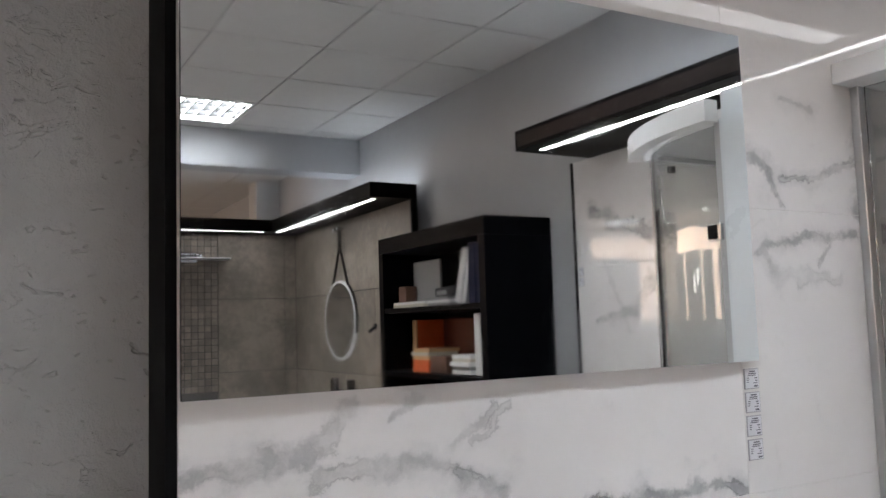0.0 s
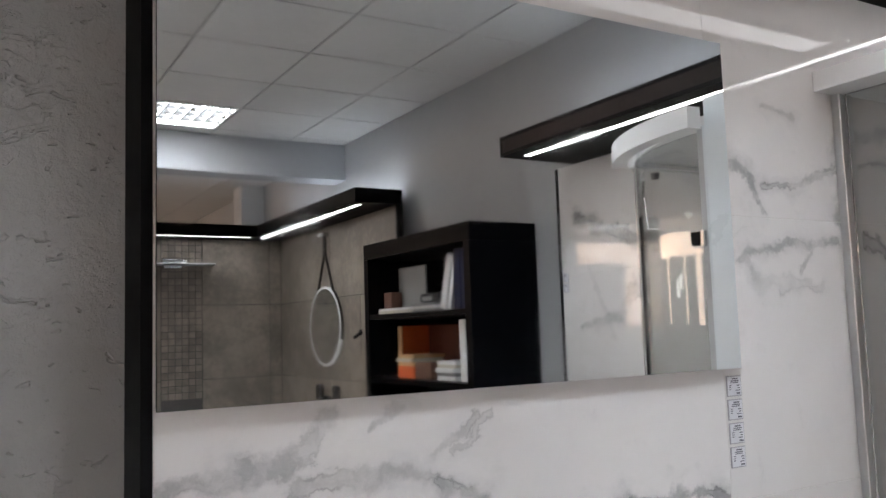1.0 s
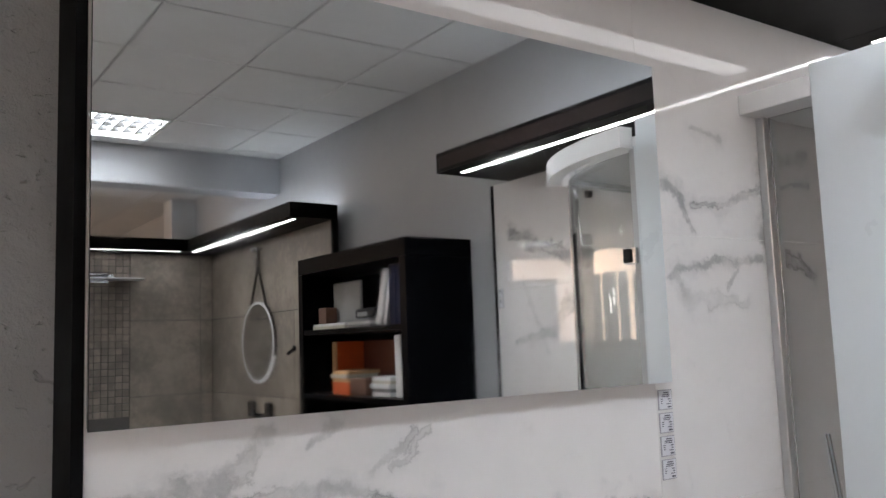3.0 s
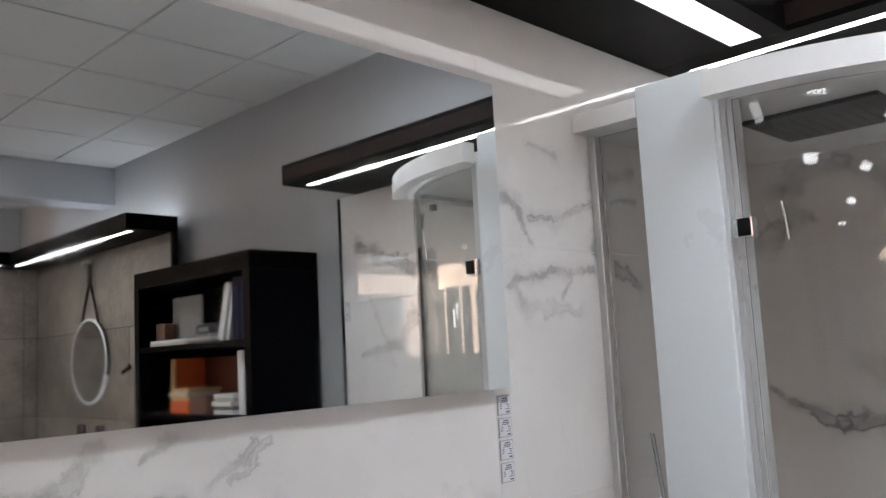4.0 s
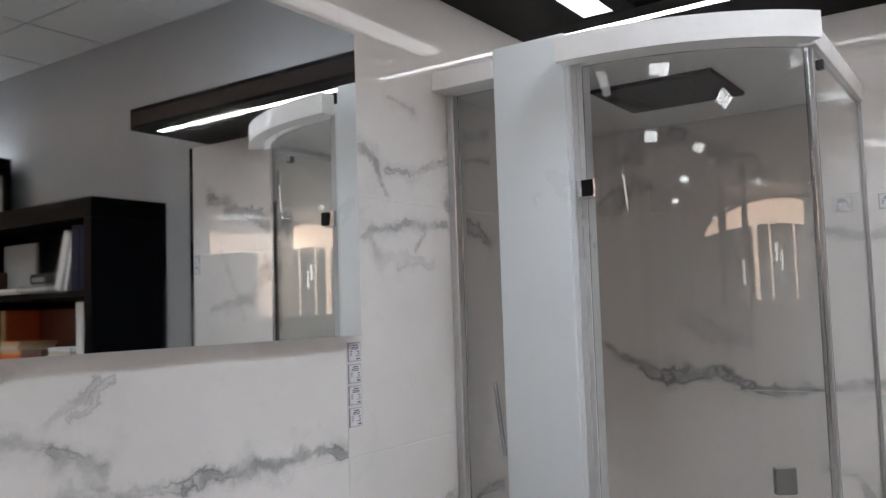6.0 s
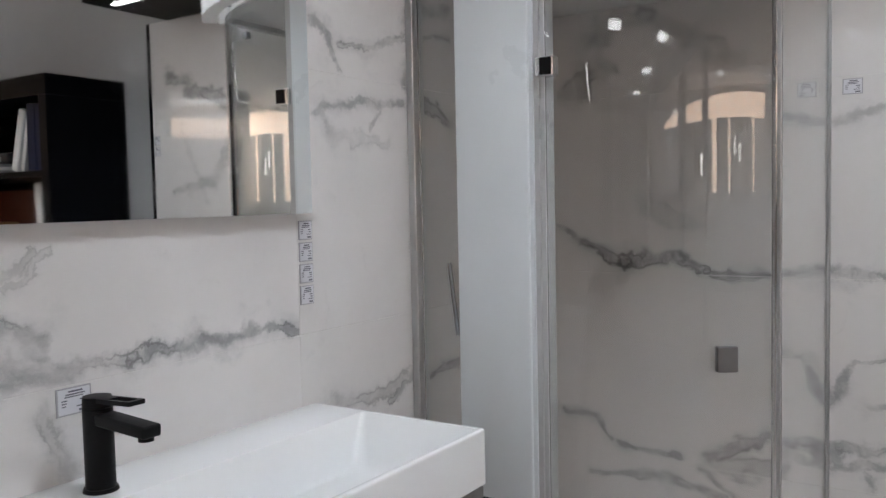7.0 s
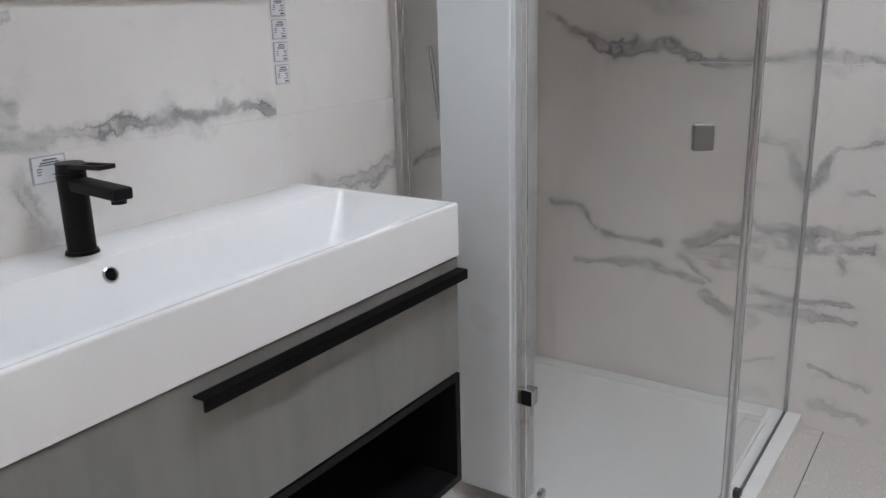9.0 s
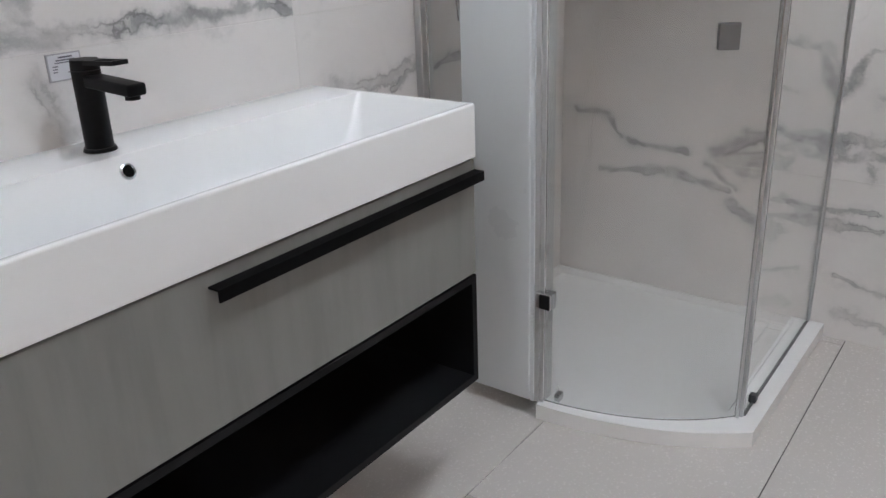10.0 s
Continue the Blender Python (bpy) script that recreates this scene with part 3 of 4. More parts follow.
# ---- vanity cabinet ----
def vanity():
    x0, x1, yf, yb = -1.196, -0.004, -0.428, -0.001
    t = thing("vanity_cabinet", ((x0 + x1) / 2, -0.21, 0.24), "wall-hung vanity cabinet with grey wood-look drawer front and open black niche", "cabinet")
    part("body", block(x0, x1, yf + 0.02, yb, 0.49, 0.7435), M_VANITY, t)
    part("drawer_front", block(x0, x1, yf, yf + 0.019, 0.494, 0.7385, 0.0012, 1), M_VANITY, t, "grey streaked wood-look drawer front")
    # handle: an L-shaped black strip on the front's upper edge
    h = bmesh.new()
    hx0, hx1 = -0.672, -0.004
    box(h, hx0, hx1, yf - 0.024, yf - 0.0005, 0.7145, 0.7175)
    box(h, hx0, hx1, yf - 0.024, yf - 0.0205, 0.698, 0.7145)
    part("handle", h, M_BLACK, t, "long black edge handle")
    # open niche below: black boards round a void
    e = 0.016
    for nm, bx in (("niche_top", (x0, x1, yf, yb, 0.474, 0.4895)), ("niche_floor", (x0, x1, yf, yb, 0.238, 0.254)),
                   ("niche_side", (x0, x0 + e, yf, yb, 0.2545, 0.4735)), ("niche_side", (x1 - e, x1, yf, yb, 0.2545, 0.4735)),
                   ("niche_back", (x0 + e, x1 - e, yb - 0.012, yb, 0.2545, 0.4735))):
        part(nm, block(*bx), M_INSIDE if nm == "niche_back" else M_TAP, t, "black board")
    return t


vanity()


# ---- price cards ----
def price_card(at, axis, w, h):
    """A small printed card on a wall; its writing is too small to read and stands as bars."""
    t = thing("price_card", at, "small printed price card stuck on the marble tile", "price card", "price cards")
    holder = block(-w / 2, w / 2, -0.0025, -0.0004, 0, h, 0.0004, 1)
    bmc = block(-w * 0.45, w * 0.45, -0.0031, -0.0024, h * 0.05, h * 0.95)
    bars = bmesh.new()
    for x0, x1, z0, z1 in ((-0.16, 0.24, 0.82, 0.88), (-0.24, 0.30, 0.72, 0.77), (-0.28, 0.26, 0.64, 0.68), (-0.36, -0.2, 0.52, 0.56),
                           (-0.36, -0.22, 0.42, 0.46), (-0.36, -0.24, 0.32, 0.36), (0.16, 0.36, 0.50, 0.55), (0.22, 0.36, 0.38, 0.43),
                           (0.06, 0.36, 0.27, 0.31), (0.12, 0.38, 0.10, 0.18)):
        box(bars, w * x0, w * x1, -0.0036, -0.003, h * z0, h * z1)
    turn = Matrix.Identity(4) if axis == "X" else Matrix.Rotation(radians(-90), 4, "Z")
    for b in (holder, bmc, bars):
        b.transform(Matrix.Translation(at) @ turn)
    part("holder", holder, M_HOLDER, t, "grey plastic holder")
    part("card", bmc, M_PAPER, t)
    part("print", bars, M_INK, t, "printed lines")
    return t


for k in range(4):
    price_card((-0.0165, 0, 1.2075 - 0.0465 * k), "X", 0.042, 0.041)
price_card((-0.572, 0, 0.955), "X", 0.062, 0.045)
price_card((W2X, -0.92, 1.551), "Y", 0.05, 0.042)
for k in range(2):
    price_card((W2X, -2.035, 1.565 - 0.05 * k), "Y", 0.042, 0.042)


# ---- shower cabin ----
def bez(p0, p1, p2, n=16):
    out = []
    for k in range(n + 1):
        s = k / n
        out.append(tuple((1 - s) ** 2 * a + 2 * s * (1 - s) * b + s * s * c for a, b, c in zip(p0, p1, p2)))
    return out


def prism(outline, z0, z1, bevel=0.0):
    bm = bmesh.new()
    lo = [bm.verts.new((*p, z0)) for p in outline]
    hi = [bm.verts.new((*p, z1)) for p in outline]
    n = len(lo)
    bm.faces.new(lo[::-1])
    bm.faces.new(hi)
    for i in range(n):
        bm.faces.new((lo[i], lo[(i + 1) % n], hi[(i + 1) % n], hi[i]))
    return bm


SX = 0.31
DEEP = -0.897
RIM = FLOOR + 0.043


def shower_cabin():
    t = thing("shower_cabin", (0.72, -0.45, 0), "corner shower cabin with curved glass door and white tray", "shower")
    arc = bez((0.305, -0.398), (0.316, -0.70), (0.478, DEEP - 0.006))
    back = W2X - 0.002
    outline = arc + [(back, DEEP - 0.012), (back, -0.002), (0.41, -0.002), (0.41, -0.385), (0.35, -0.392)]
    # tray: rim round a lowered floor
    bm = bmesh.new()
    inner_arc = bez((0.352, -0.42), (0.372, -0.69), (0.545, DEEP + 0.075))
    inner = inner_arc + [(back - 0.01, DEEP + 0.075), (back - 0.01, -0.012), (0.43, -0.012), (0.43, -0.395), (0.40, -0.41)]
    lo = [bm.verts.new((*p, FLOOR + 0.0005)) for p in outline]
    hi = [bm.verts.new((*p, RIM)) for p in outline]
    ih = [bm.verts.new((*p, RIM)) for p in inner]
    il = [bm.verts.new((p[0] * 0.97 + 0.75 * 0.03, p[1] * 0.97 - 0.45 * 0.03, RIM - 0.02)) for p in inner]
    n = len(lo)
    for a, b in ((lo, hi), (hi, ih), (ih, il)):
        for i in range(n):
            bm.faces.new((a[i], a[(i + 1) % n], b[(i + 1) % n], b[i]))
    bm.faces.new(il)
    bm.faces.new(lo[::-1])
    tray = part("tray", bm, M_ACRYLIC, t, "white acrylic tray", smooth=True)
    # white upright panel between fixed pane and door
    part("panel", block(SX, SX + 0.1, -0.3735, -0.183, 0.0, 1.94, 0.004, 3), M_PANEL, t, "tall white coated panel", smooth=True)
    # door profiles beside the panel
    for k, (a, b, m) in enumerate(((-0.384, -0.374, M_PANEL), (-0.397, -0.385, M_SEAL), (-0.409, -0.398, M_SEAL))):
        part("door_profile", block(SX + 0.004 + 0.004 * k, SX + 0.06, a, b, RIM + 0.0005, 1.868), m, t, "slim metal upright")
    # fixed pane and its wall profile
    part("wall_profile", block(0.372, 0.424, -0.022, -0.0005, RIM + 0.0005, 1.868, 0.002, 1), M_ALU, t, "aluminium wall profile")
    pane = part("fixed_pane", block(0.394, 0.402, -0.183, -0.0225, RIM + 0.0005, 1.868), M_GLASS, t, "grey tinted glass pane")
    pane.visible_shadow = False
    part("grip_bar", cyl(bmesh.new(), (0.385, -0.130, 0.95), (0.385, -0.108, 1.13), 0.008), M_CHROME, t, "chrome bar", smooth=True)
    # top rails
    part("short_rail", block(SX, 0.425, -0.1825, -0.001, 1.869, 1.917, 0.003, 2), M_ACRYLIC, t, "white top rail")
    sec = ((0.0, 1.857), (0.0, 1.914), (-0.045, 1.914), (-0.045, 1.857))
    rail_arc = bez((0.300, -0.3745), (0.312, -0.69), (0.497, -0.862), 20)
    part("curved_rail", sweep(rail_arc, [(-o, z) for o, z in sec]), M_ACRYLIC, t, "white curved top rail", smooth=True)
    part("side_rail", block(0.512, back, -0.874, -0.836, 1.858, 1.91, 0.003, 2), M_ACRYLIC, t, "white top rail")
    # curved door pane
    path = bez((0.328, -0.4095), (0.348, -0.69), (0.518, -0.845), 20)
    pane = part("door_pane", sweep(path, [(-0.004, RIM + 0.006), (-0.004, 1.856), (0.004, 1.856), (0.004, RIM + 0.006)]), M_GLASS, t, "curved grey tinted glass door", smooth=True)
    pane.visible_shadow = False
    # corner uprights and side pane
    part("corner_profile", block(0.515, 0.525, -0.855, -0.845, RIM + 0.0005, 1.857, 0.002, 1), M_CHROME, t, "chrome corner upright")
    part("corner_profile", block(0.527, 0.537, -0.862, -0.850, RIM + 0.0005, 1.857, 0.002, 1), M_ALU, t, "aluminium corner upright")
    pane = part("side_pane", block(0.538, back - 0.014, -0.862, -0.854, RIM + 0.0005, 1.858), M_GLASS_CLEAR, t, "clear glass side pane")
    pane.visible_shadow = False
    part("wall_profile", block(back - 0.014, back, -0.868, -0.852, RIM + 0.0005, 1.858, 0.002, 1), M_ALU, t, "aluminium wall profile")
    # seals and clips of the side pane
    part("seal", block(0.54, back - 0.015, -0.8655, -0.8505, RIM + 0.0002, RIM + 0.003), M_KNOB, t, "dark rubber seal")
    for z in (RIM + 0.004, 1.825):
        part("clip", block(0.60, 0.622, -0.871, -0.846, z, z + 0.022, 0.002, 1), M_HEAD, t, "small dark clip")
    part("guide", block(0.345, 0.372, -0.445, -0.43, RIM + 0.0005, RIM + 0.022, 0.002, 1), M_CHROME, t, "small chrome door guide")
    # roof
    roof_arc = bez((0.345, -0.374), (0.36, -0.70), (0.535, -0.835))
    part("roof", prism(roof_arc + [(back, -0.835), (back, -0.002), (0.425, -0.002), (0.425, -0.37)], 1.874, 1.904), M_ACRYLIC, t, "white roof")
    # rain shower head
    head = part("rain_head", block(0.595, 0.89, -0.625, -0.308, 1.862, 1.8735, 0.003, 1), M_HEAD, t, "square dark metal rain shower head")
    for a in range(9):
        for b in range(9):
            x, y = 0.64 + a * 0.0275, -0.59 + b * 0.0302
            part("nozzle", cyl(bmesh.new(), (x, y, 1.860), (x, y, 1.8625), 0.003, 0.004, 8), M_HEAD, head)
    # hinges and knob
    for z in (1.552, 0.275):
        part("hinge", block(SX - 0.004, SX + 0.03, -0.436, -0.393, z, z + 0.043, 0.002, 1), M_CHROME, t, "chrome hinge")
        part("hinge_plate", block(SX - 0.008, SX - 0.0045, -0.434, -0.406, z + 0.003, z + 0.04, 0.0006, 1), M_TAP, t, "dark hinge plate")
    k = Vector((0.437, -0.767, 0.912))
    knob = part("knob", block(-0.022, -0.006, -0.022, 0.022, 0, 0.055, 0.002, 1), M_KNOB, None, "chrome door knob")
    knob.parent = t
    knob.matrix_basis = Matrix.Translation(k - t.location) @ Matrix.Rotation(radians(32), 4, "Z")
    return t


shower_cabin()

# ---- black bookcase ----
M_CASE = plain("black_lacquer", (0.0022, 0.0024, 0.0034), 0.35, 0.0, 0.1, 5.0, spec=0.02)
M_ORANGE = plain("orange_card", (0.62, 0.10, 0.015), 0.55, 0.0, 0.1)
M_ORANGE_PALE = plain("pale_orange_card", (0.60, 0.36, 0.17), 0.6, 0.0, 0.1)
# Same orange card, darkened in colour for the shadow at the shelf's back.
M_ORANGE_SHADED = plain("shaded_orange_card", (0.15, 0.03, 0.008), 0.6, 0.0, 0.1)
M_BOARD = plain("pale_grey_board", (0.27, 0.27, 0.265), 0.6, 0.0, 0.05)
M_BROWN = plain("brown_card", (0.12, 0.055, 0.035), 0.6, 0.0, 0.15)
M_NAVY = plain("navy_cover", (0.010, 0.014, 0.04), 0.5, 0.0, 0.1, spec=0.08)
M_WHITE_CARD = plain("white_card", (0.72, 0.72, 0.71), 0.5, 0.0, 0.04)
M_GREY_CARD = plain("grey_card", (0.22, 0.22, 0.225), 0.55, 0.0, 0.1)
M_PAGES = plain("page_edges", (0.55, 0.51, 0.42), 0.8, 0.0, 0.08, 60.0)
M_STRAP = plain("dark_leather", (0.02, 0.014, 0.011), 0.55, 0.0, 0.15, 30.0)
M_DARK_PLASTIC = plain("dark_plastic", (0.02, 0.02, 0.023), 0.4, 0.0, 0.15, spec=0.15)

BX0, BX1, BY0, BY1, BZ = 0.83, GREYX - 0.002, -3.59, -2.355, 1.893


def bookcase():
    t = thing("bookcase", ((BX0 + BX1) / 2, (BY0 + BY1) / 2, 0), "tall black lacquered bookcase half filled with binders and catalogues", "bookcase")
    e = 0.06
    part("side_panel", block(BX0, BX1, BY0, BY0 + e, 0.0, BZ - 0.0955, 0.002, 1), M_CASE, t)
    part("side_panel", block(BX0, BX1, BY1 - e, BY1, 0.0, BZ - 0.0955, 0.002, 1), M_CASE, t)
    part("top", block(BX0, BX1, BY0, BY1, BZ - 0.095, BZ, 0.002, 1), M_CASE, t)
    part("back_panel", block(BX1 - 0.012, BX1, BY0 + e + 0.0005, BY1 - e - 0.0005, 0.0, BZ - 0.0955), M_CASE, t)
    for z in (0.06, 0.40, 0.74, 1.055, 1.43):
        part("shelf", block(BX0 + 0.004, BX1 - 0.0125, BY0 + e + 0.0005, BY1 - e - 0.0005, z, z + 0.03, 0.0015, 1), M_CASE, t)
    return t


bookcase()
S1, S2 = 1.4605, 1.0855


def binder(at, w, d, h, lean, cover, label, spine=None):
    """A binder standing on the shelf: w along the case, d deep, leaning by some degrees."""
    t = thing("binder", at, label, "binder", "binders on the shelves")
    turn = Matrix.Translation(at) @ Matrix.Rotation(radians(lean), 4, "X")
    bm = block(-d, 0, 0, w, 0, h, 0.002, 1)
    bm.transform(turn)
    c = part("cover", bm, cover, t)
    bm = block(-d - 0.002, -d + 0.004, 0.002, w * 0.86, 0.004, h - 0.004)
    bm.transform(turn)
    part("spine", bm, spine or M_WHITE_CARD, t, "plain spine")
    return t


binder((BX1 - 0.10, -2.765, S1 + 0.0155), 0.05, 0.25, 0.30, -17, M_WHITE_CARD, "white ring binder leaning against a grey folder")
binder((BX1 - 0.10, -2.685, S1 + 0.0085), 0.03, 0.25, 0.31, -15, M_GREY_CARD, "thin grey folder leaning against navy binders")
binder((BX1 - 0.10, -2.605, S1 + 0.002), 0.075, 0.26, 0.315, -1.2, M_NAVY, "wide dark navy ring binder standing upright", M_NAVY)
binder((BX1 - 0.10, -2.522, S1 + 0.001), 0.07, 0.262, 0.31, 0, M_NAVY, "wide dark navy ring binder standing upright", M_NAVY)
binder((BX1 - 0.10, -2.446, S1 + 0.001), 0.02, 0.27, 0.15, 0, M_WHITE_CARD, "thin white folder standing at the shelf end")
binder((BX1 - 0.08, -2.575, S2 + 0.001), 0.055, 0.27, 0.32, 1, M_WHITE_CARD, "white ring binder standing upright")
binder((BX1 - 0.08, -2.51, S2 + 0.001), 0.04, 0.25, 0.27, 0, M_GREY_CARD, "grey folder standing beside a white binder")


def lying_stack(x0, x1, y0, y1, z, layers, label, thing_name, category):
    t = thing(thing_name, ((x0 + x1) / 2, (y0 + y1) / 2, z), label, category)
    for k, (h, mat) in enumerate(layers):
        dx, dy = 0.006 * math.sin(k * 2.3), 0.005 * math.cos(k * 1.7)
        part("catalogue", block(x0 + dx, x1 + dx, y0 + dy, y1 + dy, z + 0.0003, z + h - 0.0003, 0.001, 1), mat, t)
        z += h
    return t


lying_stack(0.88, 1.14, -3.5, -3.10, S1, [(0.018, M_PAGES), (0.015, M_WHITE_CARD)], "flat stack of pale catalogues lying on the shelf", "catalogue_stack", "catalogues")
lying_stack(0.89, 1.15, -3.08, -2.83, S1, [(0.016, M_GREY_CARD), (0.016, M_WHITE_CARD), (0.015, M_GREY_CARD)], "flat stack of grey and white catalogues", "catalogue_stack", "catalogues")
lying_stack(0.90, 1.14, -2.84, -2.65, S2, [(0.022, M_WHITE_CARD), (0.02, M_GREY_CARD), (0.024, M_WHITE_CARD), (0.018, M_PAGES), (0.02, M_WHITE_CARD)], "stack of white and grey catalogues on the lower shelf", "catalogue_stack", "catalogues")
lying_stack(0.875, 1.08, -3.25, -3.06, S2, [(0.07, M_ORANGE), (0.022, M_ORANGE_PALE), (0.022, M_PAGES), (0.02, M_ORANGE_PALE)], "stack of orange boxes with pale tops on the shelf", "box_stack", "boxes")

b = thing("sample_box", (1.1, -3.05, S2), "large orange sample folder standing open at the back of the shelf", "folder")
part("back_cover", block(1.19, 1.2, -3.43, -2.75, S2 + 0.0003, S2 + 0.30, 0.002, 1), M_ORANGE_SHADED, b, "orange cover, shelf shadow put into its colour")
part("side_cover", block(1.0, 1.189, -3.445, -3.425, S2 + 0.0003, S2 + 0.30, 0.002, 1), M_ORANGE, b, "orange cover")
part("cover_edge", block(0.985, 0.9995, -3.455, -3.415, S2 + 0.0003, S2 + 0.30, 0.002, 1), M_ORANGE_PALE, b, "pale cover edge")
b = thing("brown_box", (0.98, -2.95, S2), "square dark brown box between orange boxes and catalogues", "box")
part("carton", block(0.875, 1.08, -3.04, -2.86, S2 + 0.0003, S2 + 0.095, 0.003, 1), M_BROWN, b)
b = thing("sample_board", (1.15, -3.2, S1), "pale grey sample board standing on catalogues in the shelf", "board")
part("board", block(0.985, 1.0, -3.42, -3.09, S1 + 0.0335, S1 + 0.275, 0.002, 1), M_BOARD, b)
b = thing("brown_box", (1.1, -3.32, S1), "small dark brown box on catalogues", "box")
part("carton", block(0.905, 0.98, -3.47, -3.37, S1 + 0.0335, S1 + 0.13, 0.003, 1), M_BROWN, b)
b = thing("desk_phone", (1.0, -2.9, S1 + 0.05), "dark plastic desk device lying on catalogues", "device")
bm = block(0.93, 1.09, -3.07, -2.85, S1 + 0.0475, S1 + 0.105, 0.02, 4)
part("case", bm, M_DARK_PLASTIC, b, smooth=True)
part("panel", block(0.926, 0.932, -3.03, -2.92, S1 + 0.06, S1 + 0.085, 0.002, 1), M_GREY_CARD, b, "grey front panel")

# ---- beige booth ----
B3X = 1.13
B3B, B3T = 2.185, 2.282
B3Y0, B3Y1, B3BACK = -5.96, -3.71, 1.168
wall_beige = tagged(part("wall_beige", block(B3X + 0.008, B3BACK, B3Y0, B3Y1, FLOOR, B3B), M_FLOOR_GROUT), "display wall of beige concrete-look tiles", "wall", kind="structure")
part("edge_trim", block(B3X - 0.004, B3BACK, B3Y1 + 0.0005, B3Y1 + 0.022, FLOOR, B3B - 0.002), M_BLACK, wall_beige, "black edge trim")
rows_b = [FLOOR, 0.41, 1.005, 1.625, B3B]
rects = []
for k, (z0, z1) in enumerate(zip(rows_b, rows_b[1:])):
    cut = -4.85 if k % 2 else -4.3
    rects += [(B3Y0 + 0.001, cut, z0, z1, M_BEIGE), (cut, B3Y1, z0, z1, M_BEIGE)]
slabs(wall_beige, rects, 0.008, "Y", B3X, 0.003)
wall_mosaic = tagged(part("wall_mosaic", block(-0.5, GREYX, B3Y0 - 0.12, B3Y0 - 0.008, FLOOR, B3B), M_FLOOR_GROUT), "display wall of beige tiles with a mosaic strip", "wall", kind="structure")
rects = []
for z0, z1 in zip(rows_b, rows_b[1:]):
    rects += [(0.437, 1.025, z0, z1), (1.025, B3X, z0, z1), (-0.5, 0.10, z0, z1)]
for u0, u1, z0, z1 in rects:
    part("tile", block(u0 + 0.003, u1 - 0.003, B3Y0 - 0.008, B3Y0, z0 + 0.003, z1 - 0.003, 0.0007, 1), M_BEIGE, wall_mosaic)
mosaic_mesh = None
for i in range(6):
    for j in range(24):
        s = 0.0556
        x, z = 0.102 + i * s, 0.85 + j * s
        if mosaic_mesh is None:
            first = part("mosaic_tile", block(0.003, s - 0.003, -0.008, 0.0, 0.003, s - 0.003, 0.0008, 1), M_MOSAIC, None)
            mosaic_mesh, ob = first.data, first
        else:
            ob = new("mosaic_tile", mosaic_mesh)
        ob.parent = wall_mosaic
        ob.location = (x, B3Y0, z)
can3 = thing("light_canopy", (B3X, -5., B3B), "L-shaped black canopy with lit lamp strips above beige walls", "light canopy", "light canopies")
canopy_arm(can3, 0.83, B3BACK, -6.08, -3.69, B3B, B3T, 0.885, 0.925, -5.8, -3.78)
canopy_arm(can3, -0.5, 0.829, -6.08, -5.69, B3B, B3T, -0.45, 0.80, -5.8, -5.745)

part("uplight", block(1.12, 1.16, -5.9, -3.8, B3T + 0.0005, B3T + 0.012), M_UP, can3, "glowing strip on the top")


def strap_mirror():
    c = Vector((B3X - 0.02, -4.91, 1.41))
    r = 0.308
    t = thing("round_mirror", c, "round mirror with pale rim hanging from a dark leather strap", "mirror")
    bm = cyl(bmesh.new(), (c.x - 0.004, c.y, c.z), (c.x + 0.015, c.y, c.z), r, n=64)
    part("rim", bm, M_CERAMIC, t, "pale metal rim", smooth=True)
    part("glass", cyl(bmesh.new(), (c.x - 0.006, c.y, c.z), (c.x - 0.0042, c.y, c.z), r - 0.02, n=64), M_MIRROR, t)
    top = Vector((c.x, c.y, 2.115))
    # strap: two bands that meet below the pegs and run down the rim's sides
    for sgn in (-1, 1):
        pts = [top + Vector((0, sgn * 0.012, 0.0)), Vector((c.x, c.y + sgn * 0.016, 1.96))]
        for k in range(10):
            a = radians(62 - k * 9)
            pts.append(Vector((c.x, c.y + sgn * (r + 0.003) * math.cos(a), c.z + (r + 0.003) * math.sin(a))))
        bm = bmesh.new()
        rings = []
        for i, p in enumerate(pts):
            d = (pts[min(i + 1, len(pts) - 1)] - pts[max(i - 1, 0)]).normalized()
            n = Vector((0, d.z, -d.y)) * 0.0035
            rings.append([bm.verts.new(p + n + Vector((-0.0025, 0, 0))), bm.verts.new(p + n + Vector((0.016, 0, 0))),
                          bm.verts.new(p - n + Vector((0.016, 0, 0))), bm.verts.new(p - n + Vector((-0.0025, 0, 0)))])
        for p, q in zip(rings, rings[1:]):
            for i in range(4):
                bm.faces.new((p[i], p[(i + 1) % 4], q[(i + 1) % 4], q[i]))
        bm.faces.new(rings[0])
        bm.faces.new(rings[-1])
        part("strap", bm, M_STRAP, t, "dark leather strap")
    for sgn in (-1, 1):
        part("peg", cyl(bmesh.new(), (B3X, c.y + sgn * 0.035, 2.12), (B3X - 0.05, c.y + sgn * 0.035, 2.12), 0.014, n=16), M_CHROME, t, "metal peg", smooth=True)
    return t


strap_mirror()
hook = thing("towel_hook", (B3X, -4.27, 1.33), "short black towel hook on the beige tiles", "hook")
part("arm", cyl(bmesh.new(), (B3X, -4.3, 1.355), (B3X - 0.07, -4.26, 1.32), 0.012, n=16), M_TAP, hook, smooth=True)
part("plate", cyl(bmesh.new(), (B3X, -4.3, 1.355), (B3X - 0.008, -4.3, 1.355), 0.022, n=20), M_TAP, hook, smooth=True)
fl = thing("wall_valve", (B3X, -4.87, 0.85), "dark chrome wall valve with two square handles", "valve")
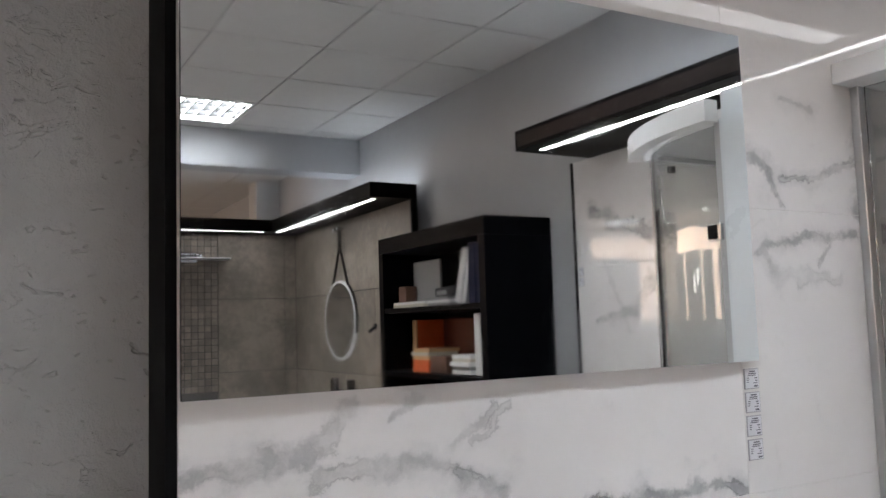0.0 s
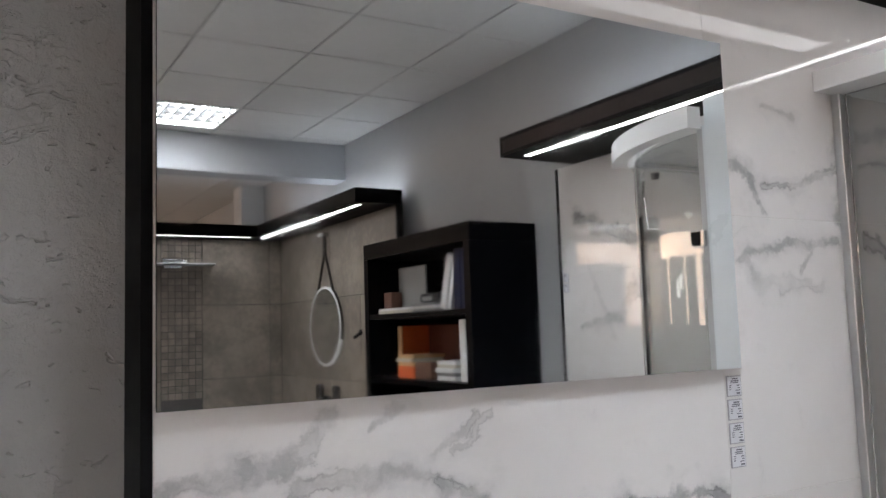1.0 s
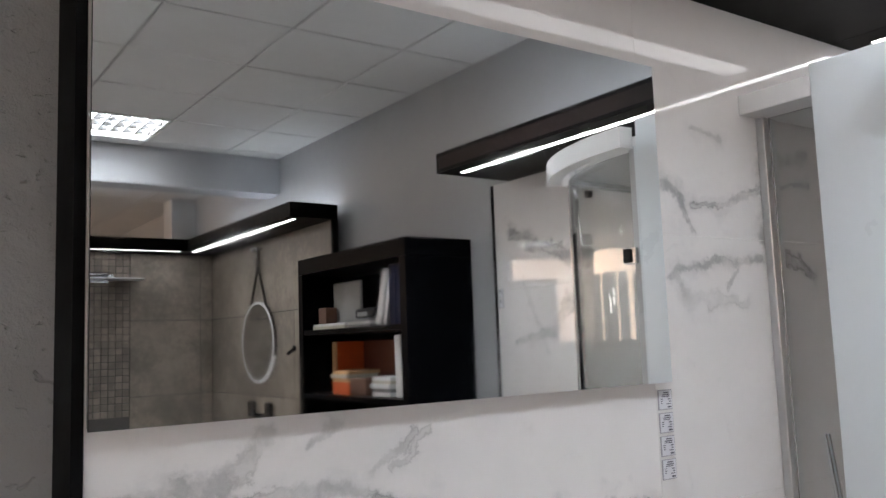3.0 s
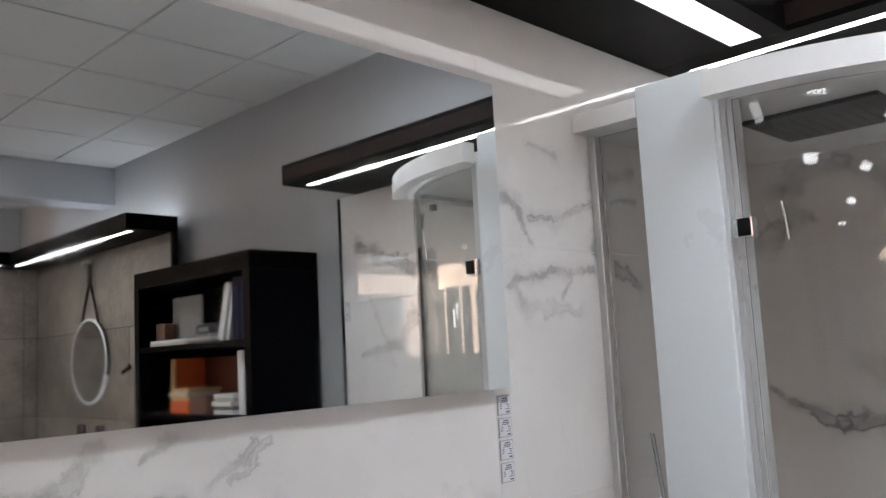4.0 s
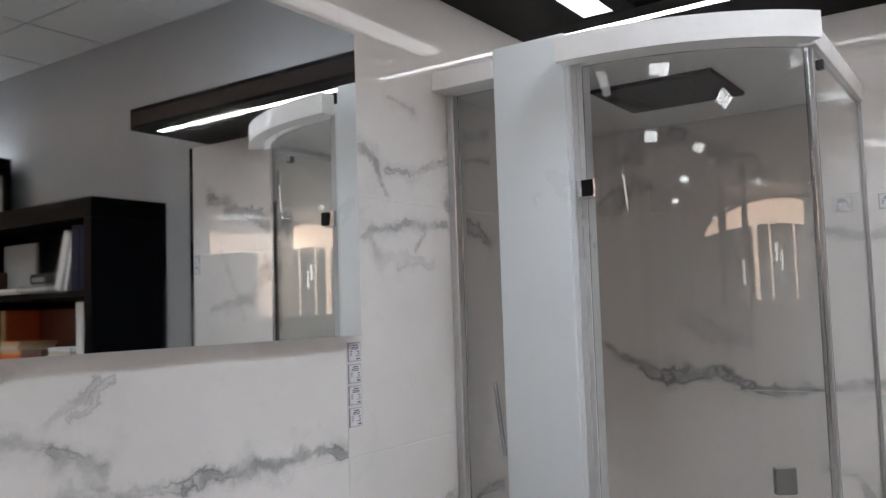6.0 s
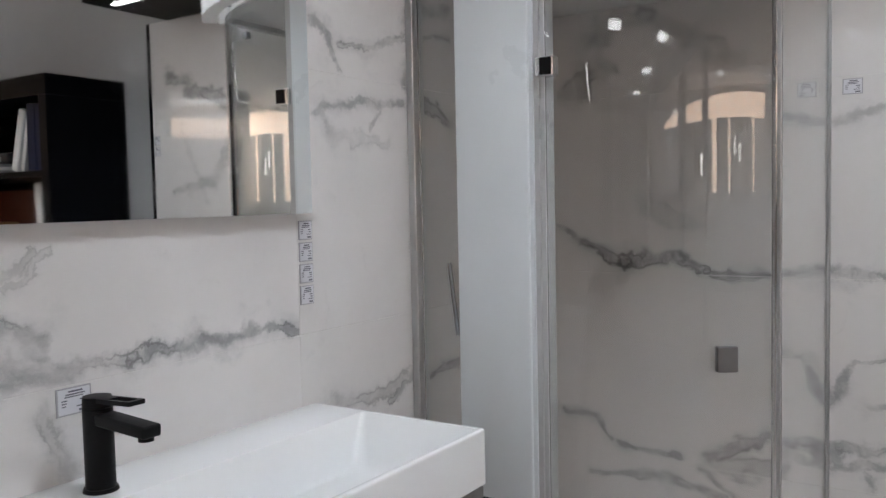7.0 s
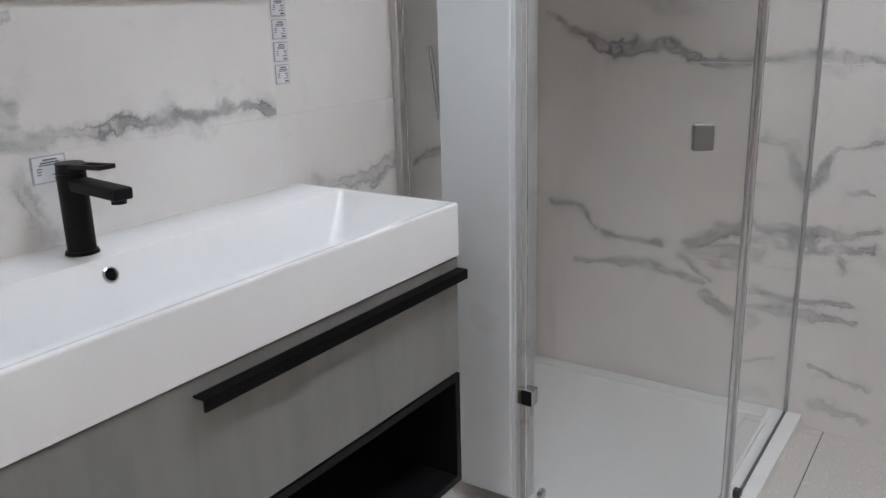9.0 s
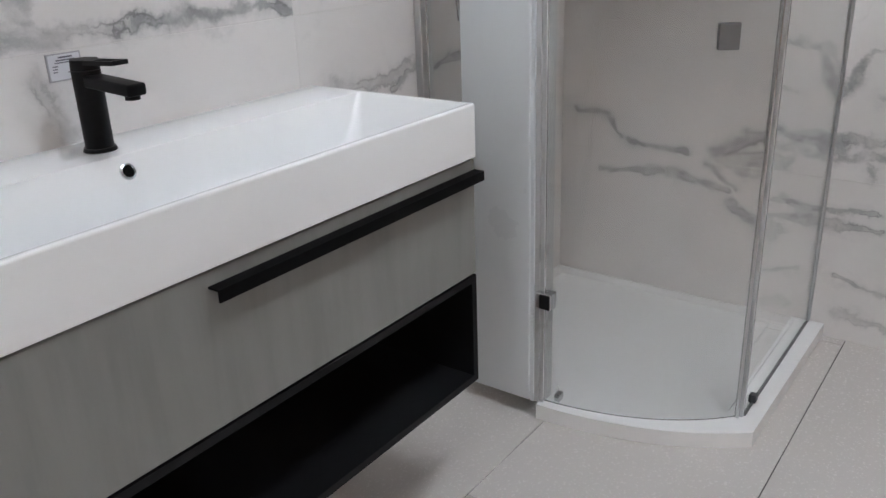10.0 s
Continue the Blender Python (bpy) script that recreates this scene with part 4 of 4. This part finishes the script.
part("plate", block(B3X - 0.012, B3X, -5.07, -4.66, 0.84, 0.875, 0.003, 1), M_DARK_CHROME, fl)
for y in (-5.02, -4.7):
    part("handle", block(B3X - 0.05, B3X - 0.0125, y - 0.045, y + 0.045, 0.85, 0.965, 0.012, 3), M_DARK_CHROME, fl, "square dark chrome handle", smooth=True)

sh = thing("shower_shelf", (0.25, -5.85, 1.95), "thin glass shelf with chrome shower fittings on beige mosaic", "shelf")
part("board", block(0.02, 0.51, -5.96, -5.8, 1.955, 1.967, 0.002, 1), M_ALU, sh, "thin pale shelf board")
part("bracket", block(0.10, 0.24, -5.96, -5.84, 1.925, 1.9545, 0.003, 1), M_CHROME, sh, "chrome bracket")
part("mixer", cyl(bmesh.new(), (0.10, -5.9, 1.99), (0.24, -5.9, 1.99), 0.022, n=20), M_DARK_CHROME, sh, "chrome mixer bar", smooth=True)
part("knob", cyl(bmesh.new(), (0.245, -5.9, 1.985), (0.29, -5.9, 1.985), 0.017, n=20), M_CHROME, sh, "chrome knob", smooth=True)

part("uplight", block(-0.4, 0.8, -6., -5.96, B3T + 0.0005, B3T + 0.012), M_UP, can3, "glowing strip on the top")

# white pipe casing in the far corner
tagged(part("pipe_casing", block(1.02, GREYX, -7., -6.75, FLOOR, CEIL), M_CEIL), "white boxed pipe casing against the side wall", "casing", kind="structure")

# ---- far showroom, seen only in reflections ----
# Fascia and columns are plain beige; emission stands in for light falling on them.
M_ARCH = glow("beige_fascia_glow", (1.0, 0.71, 0.53), ARCH_POWER)
# Glowing white panels and their posts are added for bright boxes in the reflections.
M_WHITE_PANEL = glow("white_panel_glow", (1.0, 0.95, 0.92), PANEL_POWER)
M_DISPLAY = plain("dark_display_paint", (0.10, 0.09, 0.085), 0.6, 0.0, 0.1)
M_DISPLAY_PALE = plain("taupe_display_paint", (0.22, 0.20, 0.185), 0.6, 0.0, 0.1)
FA, FB = Vector((-1.5, -11.3)), Vector((-10.1, -6.4))


def fascia_at(s):
    return FA.lerp(FB, s)


def shop_front():
    """A fascia with an arched upper edge, on columns that stand on a low dark wall; emission stands in for light on
    both.
    """
    t = thing("shop_front", (-5.8, -8.85, FLOOR), "beige shop front with arched fascia on slim columns, its lighting put in as glow", "shop front")
    bm = bmesh.new()
    side = (FB - FA).orthogonal().normalized() * 0.06
    rings = []
    for k in range(33):
        s = k / 32
        p = fascia_at(s)
        top = 2.36 + 0.31 * math.sqrt(max(0.0, 1 - s ** 2.2))
        rings.append([bm.verts.new((p.x + q * side.x, p.y + q * side.y, z)) for q, z in ((-1, 2.33), (1, 2.33), (1, top), (-1, top))])
    for a, b in zip(rings, rings[1:]):
        for k in range(4):
            bm.faces.new((a[k], a[(k + 1) % 4], b[(k + 1) % 4], b[k]))
    bm.faces.new(rings[0])
    bm.faces.new(rings[-1])
    part("fascia", bm, M_ARCH, t, "beige arched band, its light put in as glow")
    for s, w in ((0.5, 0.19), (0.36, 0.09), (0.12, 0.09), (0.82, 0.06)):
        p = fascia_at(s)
        part("column", block(p.x - w, p.x + w, p.y - w * 0.5, p.y + w * 0.5, 1.30, 2.3295, 0.004, 1), M_ARCH, t, "beige column, its light put in as glow")
    for s, w, z0, z1 in ((0.30, 0.12, 1.82, 2.05), (0.25, 0.1, 1.7, 1.96), (0.61, 0.14, 1.52, 1.86)):
        p = fascia_at(s)
        part("sign_panel", block(p.x - w, p.x + w, p.y + 0.1, p.y + 0.13, z0, z1, 0.002, 1), M_WHITE_PANEL, t, "glowing white panel added for a bright reflected patch")
        part("sign_post", block(p.x - 0.02, p.x + 0.02, p.y + 0.06, p.y + 0.098, 1.2995, z1 - 0.02), M_DISPLAY, t, "thin post added to hold a panel")
    bm = block(-4.9, 4.9, -0.12, 0.12, 0.0, 1.299 - FLOOR, 0.01, 1)
    d = FB - FA
    bm.transform(Matrix.Translation((-5.8, -8.85, FLOOR)) @ Matrix.Rotation(math.atan2(d.y, d.x), 4, "Z"))
    part("low_wall", bm, M_DISPLAY_PALE, t, "taupe low wall")
    return t


shop_front()
for x, y, w, d, m, text in ((-6.9, -6.15, 0.62, 0.3, M_DISPLAY, "dark painted"), (-3.62, -5.2, 0.26, 0.2, M_DISPLAY, "dark painted"),
                            (-9.4, -4.6, 0.5, 0.3, M_DISPLAY_PALE, "taupe painted"), (-10.6, -2.6, 0.3, 0.9, M_DISPLAY_PALE, "taupe painted"),
                            (-8.8, -1.2, 0.3, 0.7, M_DISPLAY, "dark painted")):
    pl = thing("display_pillar", (x, y, FLOOR), text + " display pillar that reaches up to the ceiling", "pillar", "display pillars")
    part("shaft", block(x - w / 2, x + w / 2, y - d / 2, y + d / 2, FLOOR, CEIL - 0.001, 0.004, 1), m, pl)
    part("plinth", block(x - w / 2 - 0.012, x + w / 2 + 0.012, y - d / 2 - 0.012, y + d / 2 + 0.012, FLOOR, FLOOR + 0.08, 0.003, 1), M_BLACK, pl, "black plinth")
# a further display bay along the plaster wall
bay = thing("light_canopy", (-4.2, 0, CANB), "straight black canopy with a lit lamp strip on the plaster wall", "light canopy", "light canopies")
canopy_arm(bay, -5.4, -3.0, -0.39, PLASTERY, CANB, CANT, -5.3, -3.1, -0.32, -0.27)
